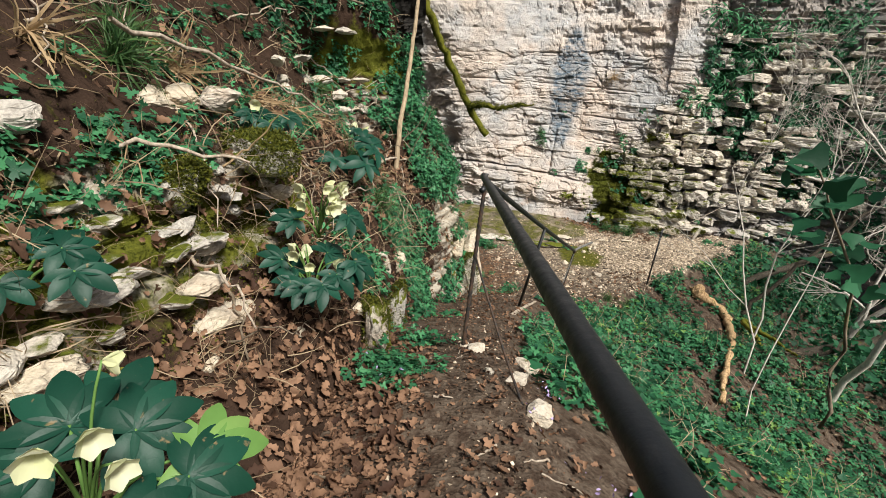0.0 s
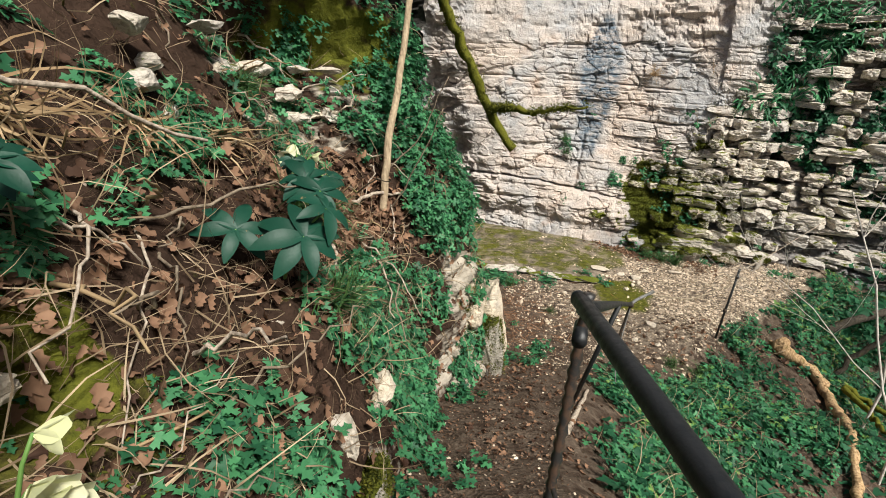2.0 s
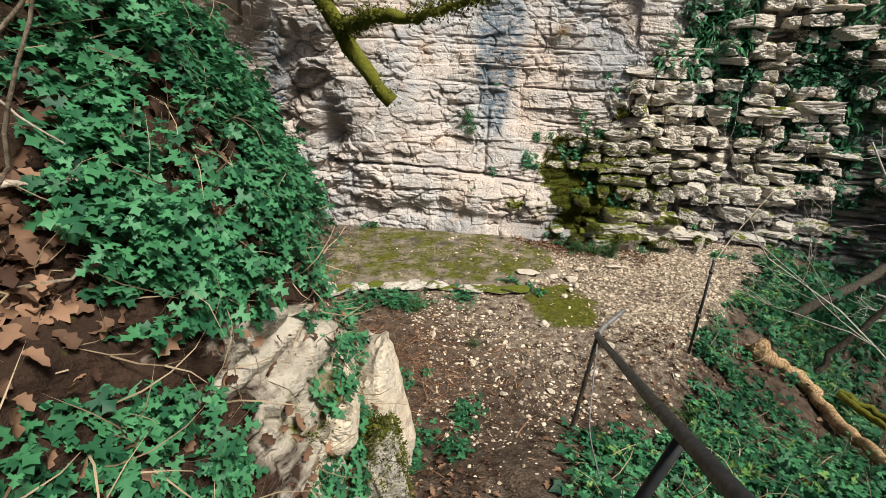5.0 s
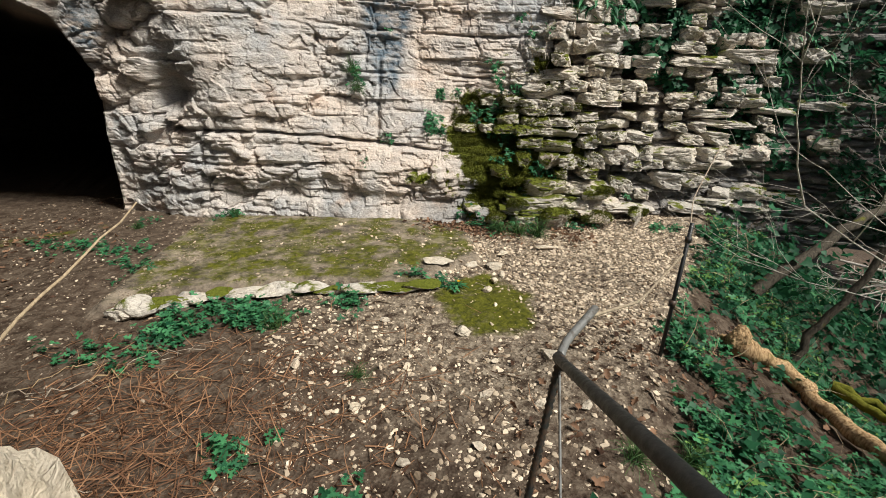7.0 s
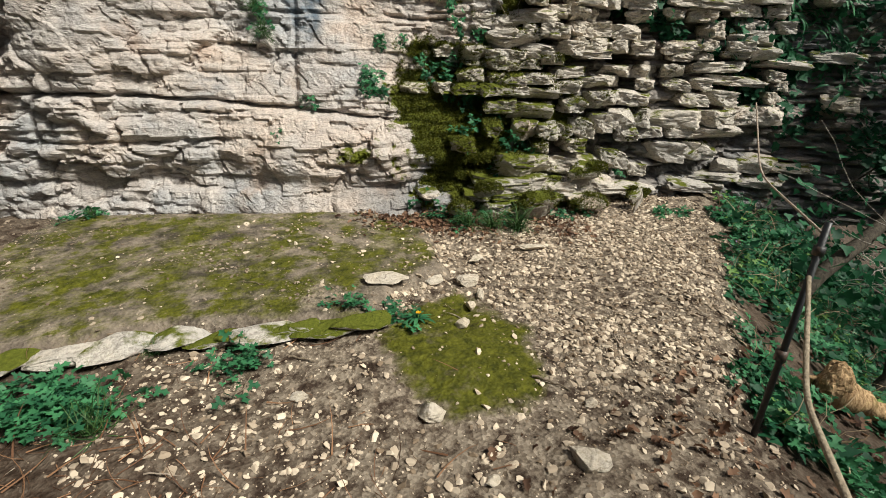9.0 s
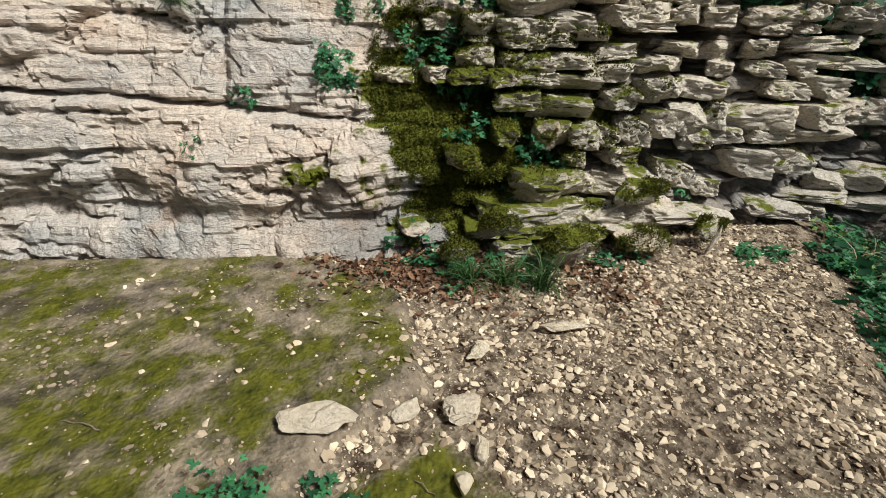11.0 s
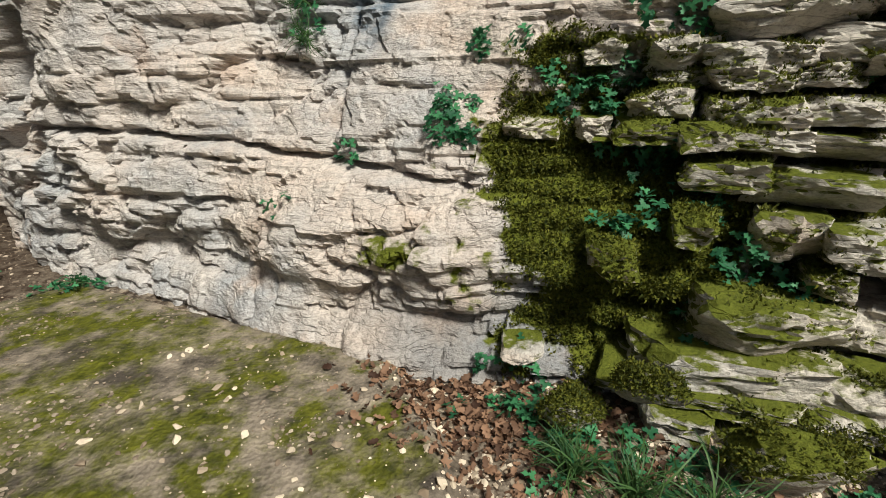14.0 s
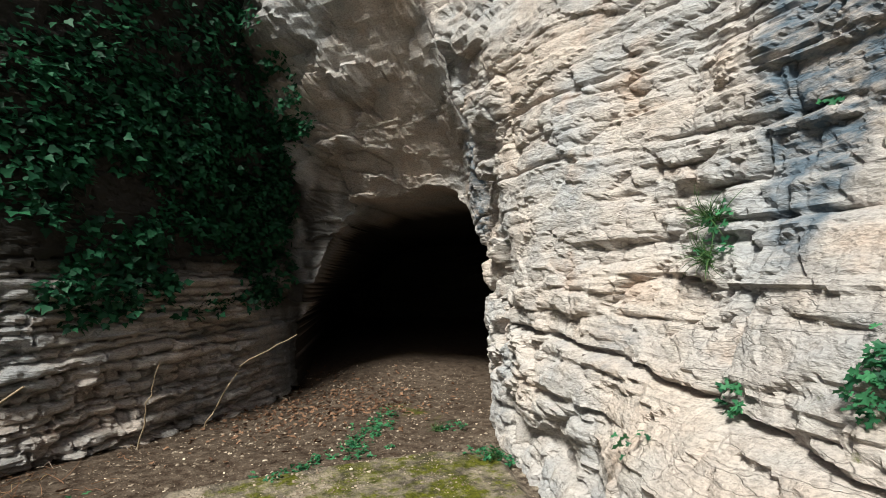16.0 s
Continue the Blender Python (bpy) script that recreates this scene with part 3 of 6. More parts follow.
def make_bank():
    y = np.arange(-4, 7.3, 0.025)
    v = np.linspace(0, 5, 190)
    k = np.arange(6)
    def lift(rows):
        rows = np.array(rows)
        cols = np.stack([np.interp(y, BANK_Y, rows[:, j]) for j in range(6)], 1)
        ker = np.hanning(31)
        cols = np.stack([np.convolve(np.pad(cols[:, j], 15, mode="edge"), ker / ker.sum(), "valid") for j in range(6)], 1)
        out = np.stack([np.interp(v, k, c) for c in cols])
        kv = np.hanning(15)
        return np.stack([np.convolve(np.pad(r, 7, mode="edge"), kv / kv.sum(), "valid") for r in out])
    X, Z = lift(BANK_X), lift(BANK_Z)
    Y = np.repeat(y[:, None], len(v), 1)
    P = np.stack([X, Y, Z], -1)
    N = grid_normals(P)
    N = np.where(N[..., :1] < 0, -N, N)
    V = np.repeat(v[None, :], len(y), 0)
    rock = 0.95 * np.exp(-((V - 2.95) / 0.75) ** 2) * (1 - sstep(2.7, 3.1, Y)) + 0.18 * sstep(2.7, 3.1, Y) * (V < 3) + 0.25 * np.exp(-((V - 0.5) / 0.4) ** 2) * sstep(3.2, 3.8, Y) + 0.55 * sstep(5.3, 6.1, Y) * (V < 2.2) + 0.5 * np.exp(-((V - 4.0) / 0.4) ** 2) * sstep(4.0, 5.2, Y)
    o, c = bed_relief(Y + 0.15 * fbm(P, 3.0, 2), Z + 0.08 * fbm(P, 1.5, 3), 5, 0.06, 0.2, 0.2, 0.7, 0.03)
    d = rock * (0.08 * o - 0.09 * c) + 0.10 * fbm(P, 1.3, 4) + 0.04 * fbm(P, 6.0, 3) + 0.012 * fbm(P, 22.0, 2)
    # dark recess high on the bank
    d = d - 0.55 * np.exp(-(((Y - 5.6) / 0.45) ** 2 + ((Z - 3.6) / 0.3) ** 2)) - 0.30 * np.exp(-(((Y - 2.75) / 0.3) ** 2 + ((Z - 2.75) / 0.10) ** 2))
    P = P + N * d[..., None]
    return P, N, V, rock


BP, BN, BV, BROCK = make_bank()
bank_mesh = mesh_np("earth_bank", BP.reshape(-1, 3), grid_faces(*BP.shape[:2])[:, ::-1], False)
mask(bank_mesh, "rock", BROCK)
mask(bank_mesh, "moss", 0.24 + 0.45 * np.exp(-((BV - 2.9) / 0.8) ** 2) * (BP[..., 1] < 3.2) + 0.35 * sstep(5.6, 6.2, BP[..., 1]) * (BV < 1.6) + 0.6 * np.exp(-(((BP[..., 1] - 6.0) / 0.4) ** 2 + ((BP[..., 2] - 3.6) / 0.35) ** 2)))
bank = tagged(part("earth_bank", bank_mesh, BANK), "steep brown earth bank with limestone ledges and moss", "bank", kind="structure")

# ---- leaves, blades and stones to scatter ----
def tri_mesh(tv, tf):
    return np.array(tv, float), np.array(tf, int)


def lobed_leaf():
    """A three-lobed toothed leaf, one unit long, folded along its midrib."""
    rim = [(0, 0), (0.10, 0.10), (0.36, -0.06), (0.58, 0.10), (0.40, 0.20), (0.52, 0.34), (0.19, 0.33), (0.22, 0.58), (0.38, 0.72), (0.15, 0.80), (0, 1.0)]
    pts = [(x, y, 0.10 * abs(x) - 0.18 * y * y) for x, y in rim] + [(-x, y, 0.10 * abs(x) - 0.18 * y * y) for x, y in rim[1:-1]]
    mid = (0, 0.3, -0.03)
    m = len(rim)
    ring = list(range(m)) + list(range(2 * m - 3, m - 1, -1))
    tf = [(2 * m - 2, ring[i], ring[(i + 1) % len(ring)]) for i in range(len(ring))]
    return tri_mesh(pts + [mid], tf)


def ivy_leaf():
    rim = [(0, 0), (0.30, -0.02), (0.48, 0.28), (0.24, 0.48), (0, 1.0)]
    pts = [(x, y, 0.12 * abs(x) - 0.1 * y * y) for x, y in rim] + [(-x, y, 0.12 * abs(x) - 0.1 * y * y) for x, y in rim[1:-1]]
    ring = [0, 1, 2, 3, 4, 7, 6, 5]
    return tri_mesh(pts + [(0, 0.35, -0.04)], [(8, ring[i], ring[(i + 1) % 8]) for i in range(8)])


def long_leaf(wide=0.2, curl=0.3, n=5):
    """A lance-shaped leaflet with a raised midrib."""
    v, f = [], []
    for i in range(n + 1):
        t = i / n
        w = wide * math.sin(math.pi * min(t * 0.92 + 0.06, 1)) ** 0.8
        z = 0.25 * t - curl * t * t
        v += [(-w, t, z + 0.3 * w), (0, t, z), (w, t, z + 0.3 * w)]
    for i in range(n):
        a = 3 * i
        for q in (0, 1):
            f += [(a + q, a + q + 1, a + q + 4), (a + q, a + q + 4, a + q + 3)]
    return tri_mesh(v, f)


def dry_leaf(seed):
    r = np.random.default_rng(seed)
    v, f = [], []
    n = 6
    for i in range(n + 1):
        t = i / n
        w = 0.38 * math.sin(math.pi * (0.06 + 0.88 * t)) * r.uniform(0.75, 1.15) * (1.15 if i % 2 else 0.6)
        z = 0.18 * math.sin(3 * t + seed)
        k = r.uniform(0.3, 0.9)
        v += [(-w, t, z + k * w), (0, t, z), (w, t, z + r.uniform(0.1, 0.9) * w)]
    for i in range(n):
        a = 3 * i
        for q in (0, 1):
            f += [(a + q, a + q + 1, a + q + 4), (a + q, a + q + 4, a + q + 3)]
    return tri_mesh(v, f)


def blade(wide=0.02, droop=0.5, n=4):
    v, f = [], []
    for i in range(n):
        t = i / n
        v += [(-wide * (1 - t * 0.7), 0.55 * t * t * droop * 2, t - droop * t ** 3 * 0.7), (wide * (1 - t * 0.7), 0.55 * t * t * droop * 2, t - droop * t ** 3 * 0.7)]
    v.append((0, 0.55 * droop * 2, 1 - droop * 0.7))
    for i in range(n - 1):
        a = 2 * i
        f += [(a, a + 1, a + 3), (a, a + 3, a + 2)]
    f.append((2 * n - 2, 2 * n - 1, 2 * n))
    return tri_mesh(v, f)


def pebble(seed):
    """An angular chip of limestone."""
    r = np.random.default_rng(seed)
    bm = bmesh.new()
    for _ in range(11):
        q = r.normal(size=3)
        q /= np.linalg.norm(q)
        bm.verts.new(q * [0.5, 0.38, 0.24])
    bmesh.ops.convex_hull(bm, input=bm.verts)
    bmesh.ops.triangulate(bm, faces=bm.faces)
    loose = [v for v in bm.verts if not v.link_faces]
    bmesh.ops.delete(bm, geom=loose, context="VERTS")
    bm.verts.index_update()
    tv = np.array([v.co[:] for v in bm.verts])
    tf = np.array([[v.index for v in f.verts] for f in bm.faces])
    bm.free()
    return tv, tf


def frames_on(normals, spin, tilt):
    """Turns that lay a leaf's z along the normal, with its tip turned by spin and lifted at random by tilt."""
    n = normals + tilt * rng.normal(size=normals.shape)
    n /= np.linalg.norm(n, axis=1, keepdims=True) + 1e-9
    ref = np.where(np.abs(n[:, 2:3]) > 0.95, np.array([[1.0, 0, 0]]), np.array([[0, 0, 1.0]]))
    a = np.cross(ref, n)
    a /= np.linalg.norm(a, axis=1, keepdims=True) + 1e-9
    b = np.cross(n, a)
    c, s = np.cos(spin)[:, None], np.sin(spin)[:, None]
    return np.stack([c * a + s * b, c * b - s * a, n], 2)


def scatter_mesh(name, template, places, turns, sizes, smooth=True):
    tv, tf = template
    sc = sizes[:, None, None] if sizes.ndim == 1 else sizes[:, None, :]
    v = np.einsum("kij,knj->kni", turns, tv[None] * sc) + places[:, None, :]
    f = tf[None] + (np.arange(len(places)) * len(tv))[:, None, None]
    return mesh_np(name, v.reshape(-1, 3), f.reshape(-1, 3), smooth)


def stuff(name, template, places, turns, sizes, material, label, category, smooth=True):
    me = scatter_mesh(name, template, places, turns, sizes, smooth)
    return tagged(part(name, me, material), label, category, kind="stuff")


def pick(P, N, weight, count):
    """Random places on a sheet of points, with their normals, by weight."""
    w = np.clip(weight, 0, None).ravel().astype(float)
    i = rng.choice(len(w), count, p=w / w.sum())
    return P.reshape(-1, 3)[i] + rng.normal(size=(count, 3)) * 0.015, N.reshape(-1, 3)[i]


def on_ground(x, y):
    z = height(x, y)
    e = 0.04
    n = np.stack([-(height(x + e, y) - z) / e, -(height(x, y + e) - z) / e, np.ones_like(x)], -1)
    return np.stack([x, y, z], -1), n / np.linalg.norm(n, axis=1, keepdims=True)


def tube(name, points, radii, material, parent=None, sides=8, wobble=0.0, label="", seed=1):
    """A bent round bar or limb through the given places."""
    pts = [Vector(p) for p in points]
    r = random.Random(seed)
    bm = bmesh.new()
    rings = []
    for i, p in enumerate(pts):
        d = (pts[min(i + 1, len(pts) - 1)] - pts[max(i - 1, 0)]).normalized()
        q = d.to_track_quat("Z", "X")
        ring = []
        for k in range(sides):
            a = 2 * math.pi * k / sides
            rad = radii[i] * (1 + wobble * r.uniform(-1, 1))
            ring.append(bm.verts.new(p + q @ Vector((rad * math.cos(a), rad * math.sin(a), 0))))
        rings.append(ring)
    for a, b in zip(rings, rings[1:]):
        for k in range(sides):
            bm.faces.new((a[k], a[(k + 1) % sides], b[(k + 1) % sides], b[k]))
    bm.faces.new(rings[0][::-1])
    bm.faces.new(rings[-1])
    return part(name, bm, material, parent, label)


def bend(points, n, jitter=0.0, seed=1):
    """A smooth line of n places through the given ones, a little crooked."""
    P = np.array(points, float)
    t = np.concatenate([[0], np.cumsum(np.linalg.norm(np.diff(P, axis=0), axis=1))])
    s = np.linspace(0, t[-1], n)
    out = np.stack([np.interp(s, t, P[:, j]) for j in range(3)], 1)
    if len(P) > 2:
        for _ in range(max(1, n // (2 * len(P)))):
            out[1:-1] = (out[:-2] + 2 * out[1:-1] + out[2:]) / 4
    r = np.random.default_rng(seed)
    out[1:-1] += jitter * r.normal(size=(n - 2, 3))
    return out


def taper(n, a, b):
    return [a + (b - a) * i / (n - 1) for i in range(n)]


# ---- handrails, posts and rope ----
def rebar(name, a, b, radius, material, parent):
    """A ribbed bar: the rings swell at every rib."""
    n = 60
    pts = bend([a, b], n)
    return tube(name, pts, [radius * (1.45 if i % 2 else 1.0) for i in range(n)], material, parent, 8)


def upper_handrail():
    rail = tagged(empty("handrail", (0.28, 3.26, ground_z(0.28, 3.26))), "black painted steel pipe handrail beside the steep path", "handrail")
    base = Vector(rail.location)
    def at(*p):
        return Vector(p) - base
    pts = [at(0.10, -2.2, 3.53), at(0.185, 0, 3.27), at(0.245, 2, 3.03), at(0.282, 3.26, 2.878)]
    tube("top_pipe", bend(pts, 24), [0.0225] * 24, BLACK_PAINT, rail, 16)
    tube("end_cap", [at(0.282, 3.26, 2.878), at(0.2835, 3.285, 2.875)], [0.0235, 0.018], BLACK_PAINT, rail, 16)
    rebar("twisted_post", at(0.20, 3.10, 1.60), at(0.30, 3.25, 2.90), 0.0125, RUSTY, rail)["label"] = "twisted rusty steel bar post"
    tube("stub_pipe", [at(0.27, 3.18, 2.80), at(0.30, 3.27, 2.80)], [0.019, 0.019], BLACK_PAINT, rail, 12)
    tube("brace", bend([at(0.25, 3.15, 2.35), at(0.42, 2.5, 1.95), at(0.56, 1.7, 1.78)], 10), [0.008] * 10, RUSTY, rail, 8)
    return rail


def lower_handrail():
    rail = tagged(empty("handrail", (2.17, 7.165, ground_z(2.17, 7.165))), "lower dark steel pipe handrail on thin posts", "handrail")
    base = Vector(rail.location)
    def at(*p):
        return Vector(p) - base
    a, b = (0.31, 3.30, 2.83), (2.17, 7.165, 0.915)
    tube("top_pipe", [at(*p) for p in bend([a, (1.215, 5.25, 1.875), b], 16)], [0.022] * 16, BLACK_PAINT, rail, 12)
    tube("bent_end", [at(*p) for p in bend([b, (2.24, 7.24, 0.93), (2.50, 7.36, 1.00)], 8)], [0.019] * 8, GALV, rail, 12, label="bare bent pipe end")
    tube("collar", [at(2.16, 7.12, 0.915), at(2.18, 7.19, 0.915)], [0.026, 0.026], RUSTY, rail, 12)
    rebar("post", at(2.0, 7.1, ground_z(2.0, 7.1) - 0.05), at(2.17, 7.165, 0.91), 0.014, RUSTY, rail)
    tube("post", [at(1.02, 5.40, ground_z(1.02, 5.4) - 0.05), at(1.185, 5.15, 1.92)], [0.018, 0.018], BLACK_PAINT, rail, 12)
    tube("wire", [at(*p) for p in bend([(2.17, 7.16, 0.88), (1.9, 6.7, 0.45), (1.75, 6.2, 0.42)], 14)], [0.006] * 14, GALV, rail, 6)
    return rail


def rope_post():
    x, y = 3.89, 8.1
    post = tagged(empty("fence_post", (x, y, ground_z(x, y))), "thin black iron post with a rusty clamp, at the terrace edge", "post")
    h = -ground_z(x, y)
    tube("bar", [Vector((-0.01, -0.01, -0.1)), Vector((0.10, 0.03, 1.03 + h))], [0.015, 0.015], BLACK_PAINT, post, 10)
    tube("clamp", [Vector((0.035, 0.01, 0.42)), Vector((0.045, 0.013, 0.47))], [0.026, 0.026], RUSTY, post, 10)
    tube("clamp", [Vector((0.088, 0.026, 0.93)), Vector((0.093, 0.028, 0.97))], [0.024, 0.024], RUSTY, post, 10)
    rope = tube("guard_rope", bend([(2.42, 7.33, 0.98), (3.2, 7.75, 0.72), (3.93, 8.11, 0.80)], 24), [0.009] * 24, ROPE, None, 8)
    tagged(rope, "slack weathered guard rope tied between rail and post", "rope")
    cable = tube("guard_cable", bend([(3.98, 8.13, 0.98), (4.9, 8.9, 0.95), (6.3, 9.8, 1.25)], 24), [0.006] * 24, TWIG, None, 6)
    tagged(cable, "thin guard cable running on from the post", "cable")


upper_handrail()
lower_handrail()
rope_post()


# ---- rocks ----
ICO = {}


def ico(level):
    if level not in ICO:
        bm = bmesh.new()
        bmesh.ops.create_icosphere(bm, subdivisions=level, radius=1.0)
        bm.verts.index_update()
        ICO[level] = (np.array([v.co[:] for v in bm.verts]), np.array([[v.index for v in f.verts] for f in bm.faces]))
        bm.free()
    return ICO[level]


def rock_mesh(size, seed, level=4, blocky=0.6):
    """A weathered, bedded lump of limestone with chipped faces."""
    v, f = ico(level)
    r = np.random.default_rng(seed)
    p = v.copy()
    for _ in range(14):
        n = r.normal(size=3)
        n /= np.linalg.norm(n)
        d = p @ n - r.uniform(0.42, 0.72)
        p = p - np.where(d > 0, d, 0)[:, None] * n * (0.85 * blocky + 0.1)
    p = p * (1 + 0.16 * fbm(v + seed * 3.1, 1.6, 3))[:, None]
    g, e = crag(v * 2.4 + seed, seed)
    p = p * (1 + 0.05 * fbm(v * [1, 1, 3] + seed, 5.0, 3) + 0.05 * g - 0.05 * np.exp(-(e / 0.1) ** 2))[:, None]
    bed = np.abs(((v[:, 2] * 2.3 + 0.3 * fbm(v + seed, 2.0, 2)) % 1.0) - 0.5)
    p[:, :2] *= (1 - 0.05 * np.exp(-(bed / 0.07) ** 2))[:, None]
    return mesh_np("stone", p * np.array(size), f, False)


def rock(name, at, size, seed, material, label, category="rock", turn=0.0, tip=(0, 0), level=4, blocky=0.6, group=""):
    ob = part(name, rock_mesh(size, seed, level, blocky), material)
    ob.matrix_world = pose(*at, tip[0], tip[1], turn)
    return tagged(ob, label, category, group)


# boulders and ledge stones of the bank
rock("mossy_boulder", (-1.00, 2.76, 3.06), (0.21, 0.22, 0.17), 3, MOSS_STONE, "moss-covered limestone boulder on the bank ledge", turn=20)
rock("mossy_boulder", (-1.24, 2.22, 3.02), (0.20, 0.26, 0.17), 4, MOSS_STONE, "moss-topped grey boulder set in the bank", turn=60)
for k, (x, y, z, sx, sy, sz, tu) in enumerate([(-1.22, 2.74, 3.33, .15, .13, .09, 15), (-1.42, 2.50, 3.33, .17, .13, .09, 60), (-1.33, 2.62, 3.36, .09, .09, .08, 80), (-1.5, 1.75, 3.32, .2, .14, .08, 30), (-1.12, 2.2, 2.72, .16, .1, .05, 70),
                                              (-1.05, 2.0, 2.62, .14, .1, .045, 100), (-1.20, 1.65, 2.75, .22, .12, .06, 85), (-1.18, 1.3, 2.62, .2, .12, .06, 75), (-1.0, 2.9, 2.82, .1, .08, .06, 10), (-0.93, 2.75, 2.70, .09, .07, .06, 40)]):
    rock("ledge_stone", (x, y, z), (sx, sy, sz), 20 + k, CREAM_STONE if k % 3 else BLOCK_STONE, "pale weathered limestone ledge stone in the bank", turn=tu, blocky=0.95, group="ledge stones")
rock("cream_slab", (-1.06, 2.06, 2.41), (0.30, 0.12, 0.085), 31, CREAM_STONE, "long smooth cream limestone slab lying on leaf litter", turn=58, tip=(18, 4), blocky=0.4)
rock("cream_slab", (-1.20, 2.14, 2.50), (0.15, 0.05, 0.05), 32, CREAM_STONE, "small cream limestone slab propped on edge", turn=55, tip=(20, -25))
rock("cream_slab", (-1.35, 1.45, 2.30), (0.22, 0.10, 0.05), 33, CREAM_STONE, "flat cream limestone slab under bank plants", turn=20)
for k, (x, y, z, sx) in enumerate([(-1.27, 1.98, 2.50, .07), (-0.98, 1.84, 2.30, .06), (-0.9, 1.65, 2.12, .04), (-0.72, 2.3, 2.2, .04), (-1.2, 1.9, 2.4, .07), (-0.55, 2.95, 2.0, .07), (-0.60, 3.15, 2.1, .06)]):
    rock("bank_stone", (x, y, z), (sx * 1.3, sx, sx * 0.8), 40 + k, CREAM_STONE, "small cream stone on the earth bank", turn=37 * k, level=3, group="bank stones")
rock("white_rock", (-0.47, 3.64, 2.02), (0.13, 0.11, 0.14), 51, CREAM_STONE, "white angular rock jutting from the bank foot", turn=25, blocky=0.9)
rock("mossy_mound", (-0.42, 2.95, 1.85), (0.15, 0.22, 0.30), 52, MOSS_STONE, "mossy earth-covered rock mound beside the path", turn=10)
rock("mossy_mound", (-0.36, 3.60, 1.62), (0.13, 0.22, 0.34), 53, MOSS_STONE, "mossy rock under the white stone", turn=0)
rock("bank_stone", (-0.76, 3.77, 2.48), (0.12, 0.14, 0.10), 54, CREAM_STONE, "cream stone half buried in brown earth", turn=50, group="bank stones")
rock("bank_stone", (-0.36, 4.2, 1.85), (0.09, 0.16, 0.13), 55, CREAM_STONE, "pale stone at the foot of the bank", turn=0, group="bank stones")
# stacked beds of grey stone under the mossy boulders
def bank_spot(y, z):
    return BP.reshape(-1, 3)[int(np.argmin((BP[..., 1] - y) ** 2 + (BP[..., 2] - z) ** 2))]


pick_bed = random.Random(31)
for k in range(34):
    y, z = (pick_bed.uniform(1.25, 2.45), 2.60 + 0.085 * (k % 6)) if k < 26 else (pick_bed.uniform(2.5, 2.95), 2.72 + 0.08 * (k % 3))
    q = bank_spot(y, z)
    rock("ledge_stone", (q[0] + 0.02, y, z), (pick_bed.uniform(0.07, 0.11), pick_bed.uniform(0.06, 0.15), pick_bed.uniform(0.03, 0.05)), 330 + k, BLOCK_STONE if k % 6 else MOSS_STONE, "grey-white bedded limestone in the bank", turn=pick_bed.uniform(-20, 20), tip=(pick_bed.uniform(-12, 6), pick_bed.uniform(-8, 8)), level=3, blocky=0.95, group="ledge stones")
# corner outcrop
rock("corner_outcrop", (0.20, 6.22, 1.42), (0.20, 0.24, 0.32), 61, CREAM_STONE, "pale jutting limestone outcrop at the bank corner", tip=(-14, 10), turn=30, blocky=0.9)
rock("corner_outcrop", (0.02, 5.95, 1.20), (0.20, 0.20, 0.20), 62, CREAM_STONE, "pale limestone outcrop low in the bank", turn=60, tip=(0, 15), blocky=0.9)
rock("mossy_outcrop", (0.42, 6.28, 0.80), (0.19, 0.22, 0.46), 63, MOSS_STONE, "golden-green moss over the corner rock foot", turn=30)
rock("mossy_outcrop", (-0.22, 5.6, 1.05), (0.22, 0.24, 0.36), 64, MOSS_STONE, "mossy dark rock at the bank foot", turn=0)
for k in range(26):
    a = k / 26
    y = 4.9 + 1.5 * a + 0.1 * random.uniform(-1, 1)
    z = random.choice([2.95, 3.1, 3.25, 3.4, 3.9])
    x = float(np.interp(z, np.interp(y, [4.9, 6.4], [2.9, 2.6]) + np.array([0, 0.5, 1.6]), [-1.05 + 0.5 * (y - 5.3), -1.25 + 0.5 * (y - 5.3), -1.6 + 0.5 * (y - 5.3)]))
    rock("wall_stone", (x + 0.06, y, z), (random.uniform(.08, .14), random.uniform(.1, .2), random.uniform(.03, .07)), 70 + k, BLOCK_STONE if k % 3 else CREAM_STONE, "flat limestone block in the old bank wall", turn=random.uniform(-25, 25), level=3, blocky=0.9, group="bank wall stones")
for k in range(12):
    y = random.uniform(3.9, 5.0)
    rock("wall_stone", (-1.28 - random.uniform(0, 0.25), y, random.uniform(3.05, 3.6)), (.1, random.uniform(.1, .18), random.uniform(.04, .08)), 110 + k, BLOCK_STONE, "flat limestone block in the old bank wall", turn=random.uniform(-25, 25), level=3, blocky=0.9, group="bank wall stones")
rock("corner_outcrop", (0.43, 6.76, 0.78), (0.30, 0.36, 0.64), 65, CREAM_STONE, "large pale smooth limestone outcrop past the corner", turn=10, blocky=0.6)
